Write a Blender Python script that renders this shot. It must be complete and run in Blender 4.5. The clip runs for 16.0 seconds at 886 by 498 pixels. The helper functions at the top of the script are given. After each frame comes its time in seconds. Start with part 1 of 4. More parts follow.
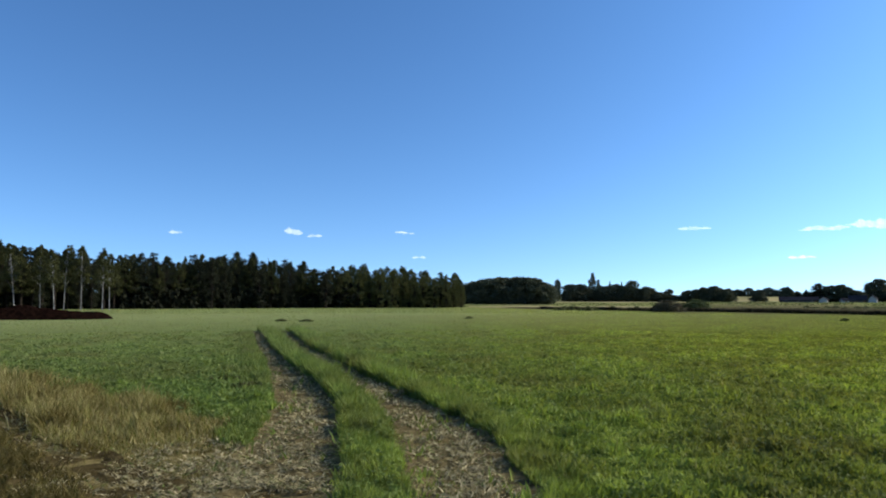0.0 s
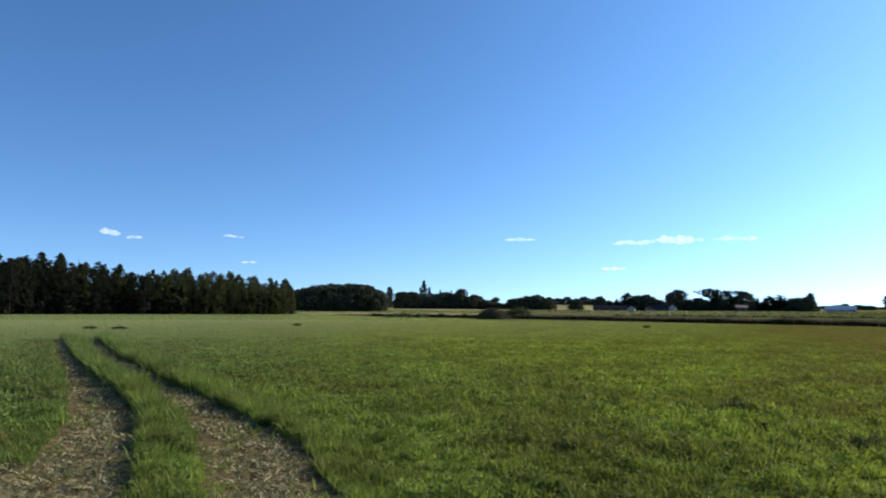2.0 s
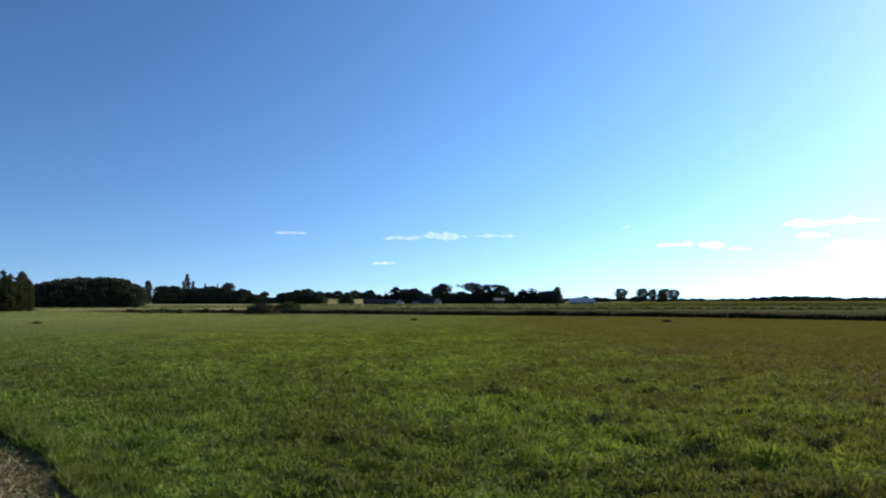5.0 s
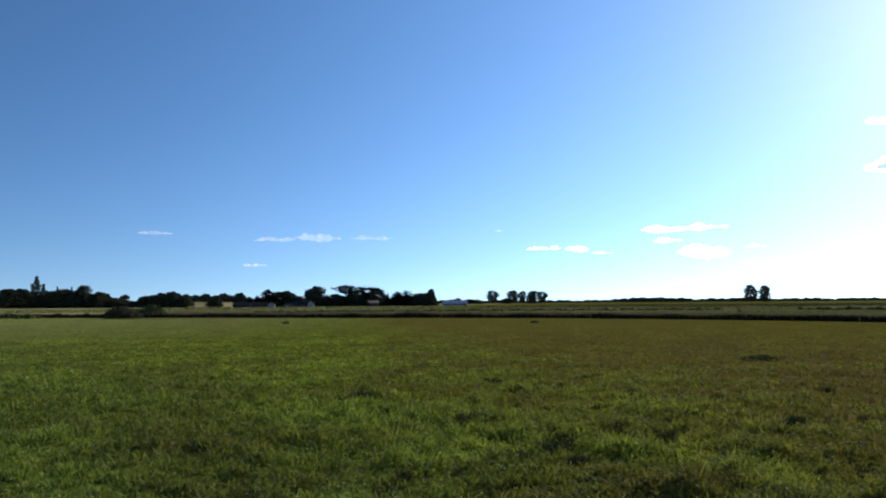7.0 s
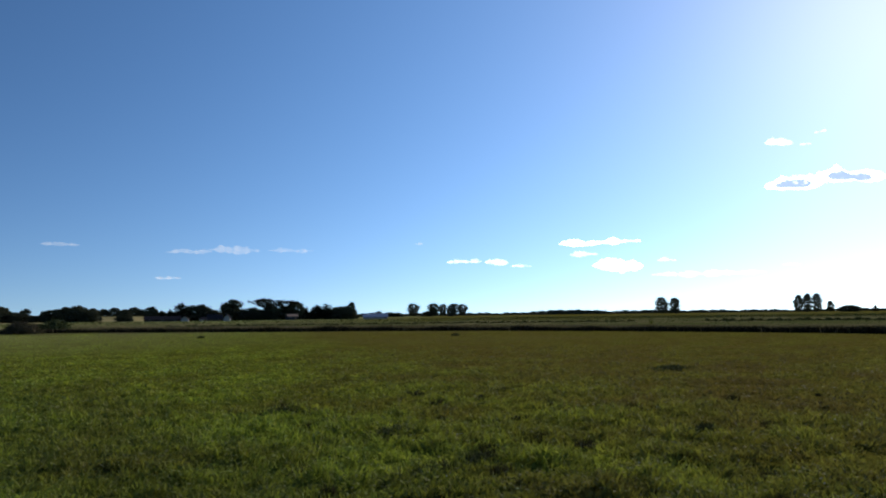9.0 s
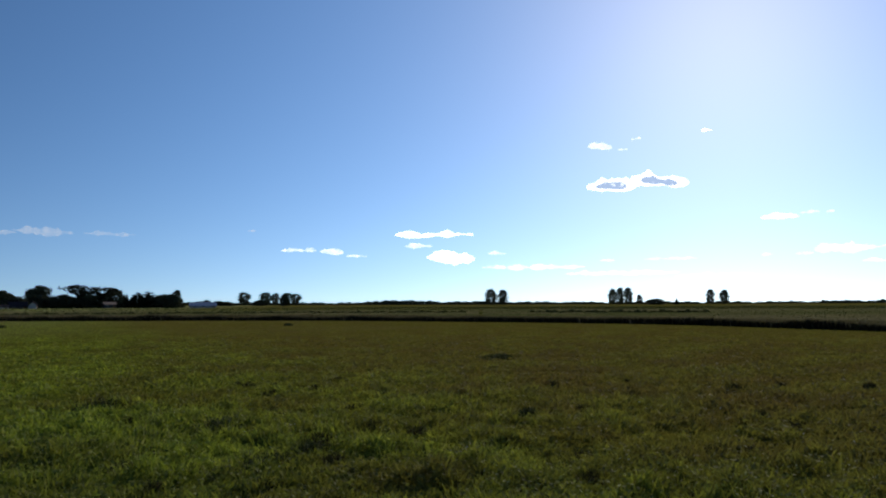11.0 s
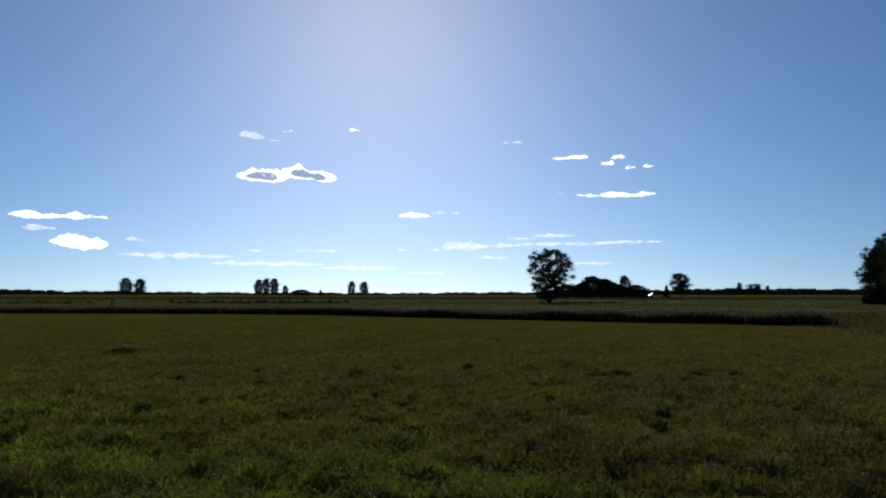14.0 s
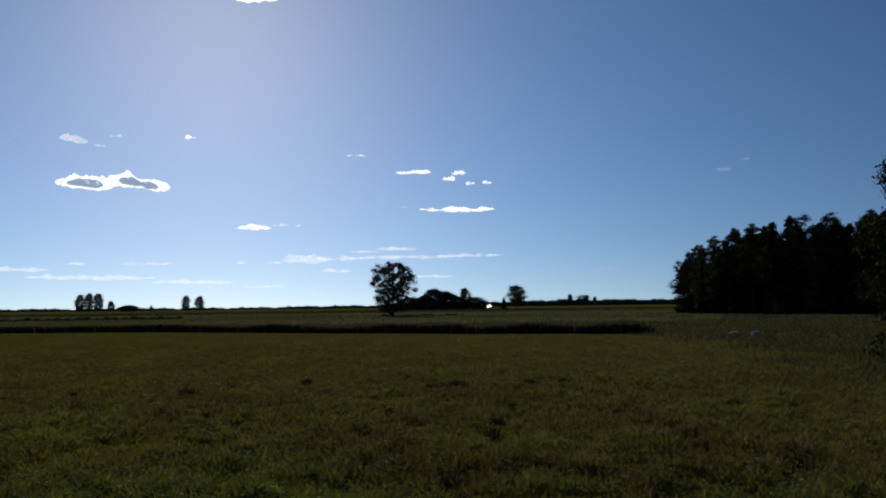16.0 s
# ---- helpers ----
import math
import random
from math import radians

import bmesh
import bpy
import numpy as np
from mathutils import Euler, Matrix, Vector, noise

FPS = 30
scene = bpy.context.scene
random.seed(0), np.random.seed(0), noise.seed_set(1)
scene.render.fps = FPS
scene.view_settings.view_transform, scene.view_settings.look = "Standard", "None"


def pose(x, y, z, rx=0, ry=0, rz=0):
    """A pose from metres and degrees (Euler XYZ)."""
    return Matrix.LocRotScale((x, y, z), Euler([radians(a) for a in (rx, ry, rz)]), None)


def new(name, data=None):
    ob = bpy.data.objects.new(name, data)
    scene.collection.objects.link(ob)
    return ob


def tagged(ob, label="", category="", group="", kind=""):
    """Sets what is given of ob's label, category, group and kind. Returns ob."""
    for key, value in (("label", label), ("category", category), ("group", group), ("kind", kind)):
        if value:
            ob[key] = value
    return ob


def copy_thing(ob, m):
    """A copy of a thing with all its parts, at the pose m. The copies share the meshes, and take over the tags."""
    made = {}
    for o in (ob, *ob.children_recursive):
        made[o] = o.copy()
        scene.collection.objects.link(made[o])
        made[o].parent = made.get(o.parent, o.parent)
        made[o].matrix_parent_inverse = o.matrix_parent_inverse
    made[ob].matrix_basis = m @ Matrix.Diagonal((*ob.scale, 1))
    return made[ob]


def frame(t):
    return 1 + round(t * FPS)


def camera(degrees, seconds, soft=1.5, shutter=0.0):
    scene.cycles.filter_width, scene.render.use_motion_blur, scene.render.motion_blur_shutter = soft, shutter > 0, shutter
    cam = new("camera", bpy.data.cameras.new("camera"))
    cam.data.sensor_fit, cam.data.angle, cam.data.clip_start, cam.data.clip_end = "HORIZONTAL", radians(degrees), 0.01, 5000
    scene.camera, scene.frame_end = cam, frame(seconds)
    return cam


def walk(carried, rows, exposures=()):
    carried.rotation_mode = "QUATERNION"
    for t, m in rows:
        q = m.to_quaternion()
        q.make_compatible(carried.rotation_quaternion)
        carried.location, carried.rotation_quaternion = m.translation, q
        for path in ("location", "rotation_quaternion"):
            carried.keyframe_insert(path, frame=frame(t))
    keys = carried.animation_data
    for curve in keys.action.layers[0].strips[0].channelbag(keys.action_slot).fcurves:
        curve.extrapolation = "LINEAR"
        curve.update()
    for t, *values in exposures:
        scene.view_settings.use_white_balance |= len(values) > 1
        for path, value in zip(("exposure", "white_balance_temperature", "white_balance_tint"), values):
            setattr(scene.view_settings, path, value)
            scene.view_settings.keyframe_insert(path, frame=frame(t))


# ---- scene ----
cam = camera(62.0, 16.0, soft=2.0)
walk(cam, [
    (0, pose(0.000, 0.000, 1.6, 94.00, -0.08, -0.00)),
    (0.5, pose(0.022, -0.023, 1.6, 94.48, -0.22, -3.25)),
    (1, pose(0.055, -0.022, 1.6, 94.85, 0.02, -6.66)),
    (1.5, pose(0.127, -0.019, 1.6, 94.78, -0.01, -10.26)),
    (2, pose(0.214, -0.018, 1.6, 94.59, -0.40, -12.93)),
    (2.5, pose(0.272, -0.028, 1.6, 94.36, -0.62, -15.58)),
    (3, pose(0.267, -0.008, 1.6, 94.00, -0.46, -19.51)),
    (3.5, pose(0.211, 0.016, 1.6, 94.43, 0.04, -22.97)),
    (4, pose(0.198, 0.002, 1.6, 94.44, 0.28, -26.11)),
    (6.5, pose(0.222, -0.059, 1.6, 94.19, -0.03, -37.30)),
    (7, pose(0.236, -0.079, 1.6, 94.33, 0.37, -40.27)),
    (7.5, pose(0.231, -0.080, 1.6, 94.57, 0.46, -41.22)),
    (8, pose(0.229, -0.096, 1.6, 95.11, 0.46, -42.02)),
    (10.5, pose(0.050, -0.105, 1.6, 94.51, 0.47, -56.28)),
    (11, pose(0.076, -0.132, 1.6, 94.43, 0.19, -59.18)),
    (11.5, pose(0.096, -0.218, 1.6, 93.87, 0.11, -61.81)),
    (12, pose(0.107, -0.289, 1.6, 93.47, -0.03, -65.90)),
    (12.5, pose(0.086, -0.328, 1.6, 93.52, 0.31, -71.34)),
    (13, pose(0.113, -0.348, 1.6, 93.23, 0.56, -77.04)),
    (13.5, pose(0.144, -0.375, 1.6, 93.65, 0.26, -81.76)),
    (14, pose(0.140, -0.392, 1.6, 93.67, -0.02, -86.11)),
    (14.5, pose(0.149, -0.413, 1.6, 94.25, 0.24, -89.26)),
    (15, pose(0.157, -0.431, 1.6, 94.73, 0.20, -92.49)),
    (15.5, pose(0.154, -0.439, 1.6, 94.91, 0.08, -95.46)),
    (16, pose(0.150, -0.454, 1.6, 94.62, 0.69, -98.22)),
], exposures=[(0.0, 0.38, 6000, 9), (3.5, 0.09, 6050, 9), (7.0, -0.36, 6100, 10), (11.5, -1.03, 6300, 11), (13.5, -1.37, 6300, 11), (16.0, -1.68, 6300, 11)])

# ---- world, sun ----
SUN_AZ, SUN_EL = radians(81), radians(25)
SKY_LIFT, SKY_AWAY, SKY_HALO = 0.052, (0.99, 0.96, 0.95), (2.33, 2.14, 1.93)
sun_dir = Vector((math.sin(SUN_AZ) * math.cos(SUN_EL), math.cos(SUN_AZ) * math.cos(SUN_EL), math.sin(SUN_EL)))
world = bpy.data.worlds.new("world")
scene.world = world
world.use_nodes = True
wn = world.node_tree
sky = wn.nodes.new("ShaderNodeTexSky")
sky.sky_type = "NISHITA"
sky.sun_disc = False
sky.sun_elevation, sky.sun_rotation = SUN_EL, SUN_AZ
sky.altitude, sky.air_density, sky.dust_density, sky.ozone_density = 3000, 1.0, 1.6, 3.0
deep = wn.nodes.new("ShaderNodeHueSaturation")
deep.inputs["Saturation"].default_value = 1.13
wn.links.new(sky.outputs[0], deep.inputs["Color"])
# a hazy sky: read a little higher up, and brighter round the sun
aim = wn.nodes.new("ShaderNodeTexCoord")
lift = wn.nodes.new("ShaderNodeVectorMath")
lift.operation = "ADD"
lift.inputs[1].default_value = (0, 0, SKY_LIFT)
wn.links.new(aim.outputs["Generated"], lift.inputs[0])
unit = wn.nodes.new("ShaderNodeVectorMath")
unit.operation = "NORMALIZE"
wn.links.new(lift.outputs[0], unit.inputs[0])
wn.links.new(unit.outputs[0], sky.inputs["Vector"])
near_sun = wn.nodes.new("ShaderNodeVectorMath")
near_sun.operation = "DOT_PRODUCT"
near_sun.inputs[1].default_value = sun_dir
wn.links.new(aim.outputs["Generated"], near_sun.inputs[0])


def world_math(operation, value, k, plus=0.0):
    n = wn.nodes.new("ShaderNodeMath")
    n.operation = operation
    n.inputs[1].default_value, n.inputs[2].default_value = k, plus
    wn.links.new(value, n.inputs[0])
    return n.outputs[0]


glow = world_math("POWER", world_math("MULTIPLY_ADD", near_sun.outputs["Value"], 0.5, 0.5), 6.0)
halo = wn.nodes.new("ShaderNodeMix")
halo.data_type = "RGBA"
halo.inputs[6].default_value, halo.inputs[7].default_value = (*SKY_AWAY, 1), (*SKY_HALO, 1)
wn.links.new(glow, halo.inputs[0])
haze = wn.nodes.new("ShaderNodeMix")
haze.data_type, haze.blend_type = "RGBA", "MULTIPLY"
haze.inputs[0].default_value = 1.0
wn.links.new(deep.outputs[0], haze.inputs[6])
wn.links.new(halo.outputs[2], haze.inputs[7])
wn.links.new(haze.outputs[2], wn.nodes["Background"].inputs[0])
wn.nodes["Background"].inputs[1].default_value = 0.145
sun_data = bpy.data.lights.new("sun", "SUN")
sun_data.energy, sun_data.angle, sun_data.color = 5.0, radians(0.53), (1.0, 0.90, 0.72)
sun = new("sun", sun_data)
sun.rotation_euler = sun_dir.to_track_quat("Z", "Y").to_euler()
sun.location = sun_dir * 60

# ---- materials ----
def material(name):
    m = bpy.data.materials.new(name)
    m.use_nodes = True
    nt = m.node_tree
    return m, nt, nt.nodes["Principled BSDF"]


def node(nt, kind, **values):
    n = nt.nodes.new(kind)
    for key, value in values.items():
        n.inputs[key].default_value = value
    return n


def ramp(nt, source, stops):
    r = nt.nodes.new("ShaderNodeValToRGB")
    el = r.color_ramp.elements
    while len(el) < len(stops):
        el.new(0.5)
    for e, (p, c) in zip(el, stops):
        e.position, e.color = p, (*c, 1)
    nt.links.new(source, r.inputs[0])
    return r.outputs[0]


def mix(nt, fac, a, b, blend="MIX"):
    m = nt.nodes.new("ShaderNodeMix")
    m.data_type, m.blend_type = "RGBA", blend
    for sock, v in ((m.inputs[0], fac), (m.inputs[6], a), (m.inputs[7], b)):
        if isinstance(v, (int, float)):
            sock.default_value = v
        elif isinstance(v, tuple):
            sock.default_value = (*v, 1)
        else:
            nt.links.new(v, sock)
    return m.outputs[2]


def place_noise(nt, scale, detail=4.0, rough=0.55, stretch=(1, 1, 1)):
    """Noise by place in the world."""
    geo = nt.nodes.new("ShaderNodeNewGeometry")
    mp = nt.nodes.new("ShaderNodeMapping")
    mp.inputs["Scale"].default_value = stretch
    nt.links.new(geo.outputs["Position"], mp.inputs[0])
    n = node(nt, "ShaderNodeTexNoise", Scale=scale, Detail=detail, Roughness=rough)
    nt.links.new(mp.outputs[0], n.inputs["Vector"])
    return n.outputs[0]


def limits(nt, value, lo, hi, top=1.0):
    m = nt.nodes.new("ShaderNodeMapRange")
    m.inputs[4].default_value = top
    m.inputs[1].default_value, m.inputs[2].default_value = lo, hi
    nt.links.new(value, m.inputs[0])
    return m.outputs[0]


def bump(nt, p, height, strength, distance):
    b = node(nt, "ShaderNodeBump", Strength=strength, Distance=distance)
    nt.links.new(height, b.inputs["Height"])
    nt.links.new(b.outputs[0], p.inputs["Normal"])


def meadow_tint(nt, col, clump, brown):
    """Darker clumps, faded patches; brown east, green west and pale north also carry glare, lens falloff and haze."""
    col = mix(nt, limits(nt, place_noise(nt, 0.38, 4.0, 0.62), 0.42, 0.62), col, mix(nt, 1.0, col, (0.62, 0.56, 0.58), "MULTIPLY"))
    col = mix(nt, limits(nt, place_noise(nt, 2.2, 3.0, 0.6), 0.46, 0.64), col, mix(nt, 0.75, col, clump))
    col = mix(nt, limits(nt, place_noise(nt, 10.0, 2.0, 0.6), 0.36, 0.62), mix(nt, 1.0, col, (0.62, 0.66, 0.8), "MULTIPLY"), mix(nt, 1.0, col, (1.16, 1.14, 1.1), "MULTIPLY"))
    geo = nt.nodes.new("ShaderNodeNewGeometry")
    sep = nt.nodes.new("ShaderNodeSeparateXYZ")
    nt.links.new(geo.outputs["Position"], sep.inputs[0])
    # browner eastwards: some real brown, deepened to paint in backlight and flare
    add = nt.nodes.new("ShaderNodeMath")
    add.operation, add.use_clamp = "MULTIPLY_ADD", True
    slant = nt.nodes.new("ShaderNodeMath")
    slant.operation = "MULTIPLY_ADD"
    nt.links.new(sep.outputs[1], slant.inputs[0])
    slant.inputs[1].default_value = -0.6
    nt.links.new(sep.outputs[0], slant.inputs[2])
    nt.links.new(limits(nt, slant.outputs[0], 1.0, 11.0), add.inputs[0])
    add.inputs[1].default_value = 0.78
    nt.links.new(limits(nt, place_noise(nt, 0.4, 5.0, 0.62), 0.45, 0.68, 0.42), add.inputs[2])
    # greener in the west, and darkened in colour for the lens falloff there
    west_tint = limits(nt, sep.outputs[0], 9.0, -4.0, 0.85)
    col = mix(nt, west_tint, col, mix(nt, 0.4, mix(nt, 1.0, col, (0.48, 0.64, 0.95), "MULTIPLY"), (0.13, 0.165, 0.055)))
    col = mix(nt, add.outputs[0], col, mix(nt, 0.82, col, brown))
    # paler towards the wood in the north: distance haze put into the grass colour
    north = nt.nodes.new("ShaderNodeMath")
    north.operation = "MULTIPLY_ADD"
    nt.links.new(sep.outputs[0], north.inputs[0])
    north.inputs[1].default_value = -0.9
    nt.links.new(sep.outputs[1], north.inputs[2])
    return mix(nt, limits(nt, north.outputs[0], 18.0, 90.0, 0.4), col, (0.42, 0.42, 0.18))


def leaf_material(name, stops, patch=None, patch_scale=0.15, patch_lo=0.45, patch_hi=0.65, through_leaf=0.3, rough=0.8, gloss=0.08, clump=None):
    """Leaves and blades: a colour of its own for each, and patches by place."""
    m, nt, p = material(name)
    geo = nt.nodes.new("ShaderNodeNewGeometry")
    col = ramp(nt, geo.outputs["Random Per Island"], stops)
    if clump:
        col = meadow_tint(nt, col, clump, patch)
    elif patch:
        col = mix(nt, limits(nt, place_noise(nt, patch_scale, 3.0), patch_lo, patch_hi), col, mix(nt, 0.82, col, patch))
    nt.links.new(col, p.inputs["Base Color"])
    p.inputs["Roughness"].default_value = rough
    p.inputs["Specular IOR Level"].default_value = gloss
    tl = nt.nodes.new("ShaderNodeBsdfTranslucent")
    nt.links.new(mix(nt, 0.5, col, (0.9, 1.0, 0.35), "MULTIPLY"), tl.inputs[0])
    ms = nt.nodes.new("ShaderNodeMixShader")
    ms.inputs[0].default_value = through_leaf
    out = nt.nodes["Material Output"]
    nt.links.new(p.outputs[0], ms.inputs[1])
    nt.links.new(tl.outputs[0], ms.inputs[2])
    nt.links.new(ms.outputs[0], out.inputs[0])
    return m


def surface(name, a, b, scale, rough=0.85, detail=6.0, relief=0.3, depth=0.05, c=None, scale2=0.2, metal=0.0):
    """Opaque surface with two colours by noise, a third at a larger scale, and relief."""
    m, nt, p = material(name)
    n = place_noise(nt, scale, detail)
    col = ramp(nt, n, [(0.3, a), (0.7, b)])
    if c:
        col = mix(nt, limits(nt, place_noise(nt, scale2, 3.0), 0.42, 0.62), col, c)
    nt.links.new(col, p.inputs["Base Color"])
    p.inputs["Roughness"].default_value, p.inputs["Metallic"].default_value = rough, metal
    p.inputs["Specular IOR Level"].default_value = 0.25 if rough < 0.8 else 0.0
    bump(nt, p, n, relief, depth)
    return m


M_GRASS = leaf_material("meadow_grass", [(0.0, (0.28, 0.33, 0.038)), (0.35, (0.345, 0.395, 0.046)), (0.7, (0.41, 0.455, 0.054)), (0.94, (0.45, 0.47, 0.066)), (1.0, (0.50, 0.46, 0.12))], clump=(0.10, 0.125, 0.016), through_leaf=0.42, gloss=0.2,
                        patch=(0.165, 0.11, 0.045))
M_DRY = leaf_material("dry_grass", [(0.0, (0.10, 0.07, 0.018)), (0.3, (0.22, 0.175, 0.06)), (0.66, (0.44, 0.365, 0.16)), (0.8, (0.18, 0.18, 0.035)), (1.0, (0.11, 0.12, 0.024))], patch=(0.13, 0.095, 0.025), patch_scale=1.1, patch_lo=0.46, patch_hi=0.6)
M_DRYBROWN = leaf_material("brown_dry_grass", [(0.0, (0.045, 0.034, 0.008)), (0.4, (0.10, 0.078, 0.02)), (0.8, (0.24, 0.18, 0.06)), (1.0, (0.07, 0.08, 0.015))], patch=(0.055, 0.042, 0.014), patch_scale=0.9, patch_lo=0.48, patch_hi=0.6)
M_ROUGHDRY = leaf_material("rough_dry_grass", [(0.0, (0.045, 0.034, 0.015)), (0.5, (0.12, 0.09, 0.045)), (0.8, (0.26, 0.19, 0.11)), (1.0, (0.09, 0.10, 0.03))], patch=(0.10, 0.115, 0.03), patch_scale=0.12)
M_STRAW = leaf_material("flattened_straw", [(0.0, (0.07, 0.052, 0.022)), (0.4, (0.26, 0.21, 0.10)), (0.85, (0.60, 0.50, 0.27)), (0.9, (0.15, 0.17, 0.045)), (1.0, (0.11, 0.135, 0.03))], through_leaf=0.15)
M_TUFT = leaf_material("sedge_tuft", [(0.0, (0.04, 0.042, 0.014)), (0.7, (0.09, 0.095, 0.03)), (1.0, (0.2, 0.2, 0.09))], through_leaf=0.1)
M_DARKTUFT = leaf_material("withered_tuft", [(0.0, (0.035, 0.03, 0.012)), (0.7, (0.08, 0.065, 0.025)), (1.0, (0.13, 0.12, 0.035))], through_leaf=0.1)
M_HERB = leaf_material("herb_leaves", [(0.0, (0.20, 0.24, 0.03)), (0.7, (0.31, 0.35, 0.05)), (1.0, (0.42, 0.43, 0.08))], clump=(0.10, 0.125, 0.016), patch=(0.165, 0.11, 0.045), through_leaf=0.3, gloss=0.2)
M_REED = leaf_material("reed_belt", [(0.0, (0.13, 0.10, 0.055)), (0.5, (0.19, 0.15, 0.085)), (0.8, (0.27, 0.215, 0.125)), (1.0, (0.12, 0.12, 0.045))], patch=(0.15, 0.12, 0.06), patch_scale=0.08, through_leaf=0.2)
M_PASTURE = leaf_material("pasture_grass", [(0.0, (0.08, 0.10, 0.022)), (0.5, (0.13, 0.15, 0.032)), (1.0, (0.17, 0.16, 0.05))], patch=(0.17, 0.14, 0.06), patch_scale=0.012, patch_lo=0.5, patch_hi=0.65, through_leaf=0.04)
M_HAY = leaf_material("tan_pasture_grass", [(0.0, (0.19, 0.15, 0.065)), (0.5, (0.26, 0.21, 0.095)), (1.0, (0.32, 0.26, 0.12))], patch=(0.13, 0.13, 0.04), patch_scale=0.03, patch_lo=0.5, patch_hi=0.66, through_leaf=0.03)
# near-black: the ditch's shade among dense stems put into the colour
M_SHADE_SEDGE = leaf_material("shade_sedge", [(0.0, (0.012, 0.010, 0.006)), (0.7, (0.026, 0.02, 0.011)), (1.0, (0.045, 0.042, 0.015))], through_leaf=0.05)
M_PETAL = leaf_material("white_petals", [(0.0, (0.45, 0.43, 0.36)), (1.0, (0.7, 0.68, 0.6))])


def meadow_ground():
    """Soil under short grass: fine grain, the meadow's patches, and broad pale fields far off."""
    m, nt, p = material("meadow_soil")
    n = place_noise(nt, 9.0, 6.0, 0.7)
    col = ramp(nt, n, [(0.3, (0.11, 0.135, 0.016)), (0.7, (0.22, 0.25, 0.028))])
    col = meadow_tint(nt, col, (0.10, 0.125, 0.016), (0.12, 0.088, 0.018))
    col = mix(nt, limits(nt, place_noise(nt, 0.012, 3.0), 0.45, 0.62, 0.5), col, (0.17, 0.15, 0.06))
    nt.links.new(col, p.inputs["Base Color"])
    p.inputs["Roughness"].default_value = 0.9
    p.inputs["Specular IOR Level"].default_value = 0.0
    bump(nt, p, n, 0.8, 0.08)
    return m


M_GROUND = meadow_ground()
M_RUT = surface("rut_soil", (0.05, 0.037, 0.014), (0.21, 0.16, 0.07), 7.0, relief=0.8, depth=0.06)
M_TRACK = surface("trampled_soil", (0.03, 0.021, 0.008), (0.10, 0.072, 0.028), 6.0, relief=0.8, depth=0.06)
M_DRYSOIL = surface("dry_matted_soil", (0.085, 0.062, 0.02), (0.23, 0.175, 0.065), 5.0, relief=0.8, depth=0.05)
M_STUBBLE = surface("stubble_field", (0.27, 0.22, 0.10), (0.38, 0.31, 0.15), 0.2, c=(0.22, 0.20, 0.08), scale2=0.02)
M_ROUGH = surface("rough_pasture", (0.08, 0.09, 0.025), (0.14, 0.13, 0.045), 0.06, c=(0.18, 0.15, 0.07), scale2=0.015)
M_HEAP = surface("manure", (0.003, 0.002, 0.0015), (0.013, 0.006, 0.004), 2.5, relief=1.0, depth=0.2)
M_BARK = surface("dark_bark", (0.014, 0.011, 0.009), (0.036, 0.029, 0.022), 4.0, relief=0.6)
M_STONE = surface("pale_stone", (0.20, 0.19, 0.16), (0.34, 0.32, 0.28), 6.0, relief=0.4)
M_PLASTER = surface("white_plaster", (0.36, 0.36, 0.34), (0.46, 0.45, 0.43), 1.5, relief=0.1)
M_GREYWALL = surface("grey_wall", (0.05, 0.048, 0.05), (0.085, 0.08, 0.08), 1.2, relief=0.1)
M_ROOF = surface("grey_roofing", (0.024, 0.022, 0.026), (0.045, 0.041, 0.047), 1.5, relief=0.2)
M_BLUEROOF = surface("pale_blue_sheet", (0.22, 0.26, 0.34), (0.30, 0.35, 0.44), 0.8, rough=0.8, relief=0.05)
M_TANROOF = surface("tan_roofing", (0.22, 0.165, 0.13), (0.30, 0.23, 0.18), 1.0, relief=0.2)
M_METAL = surface("shiny_sheet", (0.75, 0.74, 0.70), (0.85, 0.84, 0.80), 0.8, rough=0.22, relief=0.02, metal=1.0)
M_PANE = surface("dark_pane", (0.02, 0.025, 0.03), (0.03, 0.035, 0.04), 1.0, rough=0.1, relief=0.0)
M_DOOR = surface("brown_door", (0.11, 0.07, 0.04), (0.16, 0.10, 0.06), 3.0, relief=0.2)

L_BIRCH = leaf_material("birch_leaves", [(0.0, (0.014, 0.016, 0.006)), (0.6, (0.045, 0.047, 0.015)), (1.0, (0.11, 0.105, 0.036))], through_leaf=0.1)
L_PINE = leaf_material("pine_needles", [(0.0, (0.011, 0.013, 0.007)), (1.0, (0.036, 0.038, 0.018))], through_leaf=0.04)
L_BROAD = leaf_material("broad_leaves", [(0.0, (0.045, 0.05, 0.032)), (1.0, (0.12, 0.12, 0.07))], through_leaf=0.12)
L_WILLOW = leaf_material("willow_leaves", [(0.0, (0.05, 0.06, 0.024)), (0.6, (0.11, 0.125, 0.045)), (1.0, (0.18, 0.19, 0.075))], through_leaf=0.12)
L_BROWNWILLOW = leaf_material("brown_willow_leaves", [(0.0, (0.05, 0.044, 0.024)), (0.6, (0.10, 0.085, 0.048)), (1.0, (0.16, 0.125, 0.075))], through_leaf=0.06)
L_EDGE = leaf_material("wood_edge_leaves", [(0.0, (0.03, 0.034, 0.011)), (0.6, (0.075, 0.078, 0.024)), (1.0, (0.16, 0.15, 0.05))], through_leaf=0.12)
# near-black leaf colour stands in for the shade under the trees
L_SHADE = leaf_material("shaded_undergrowth_leaves", [(0.0, (0.006, 0.007, 0.004)), (1.0, (0.018, 0.019, 0.009))], through_leaf=0.03)
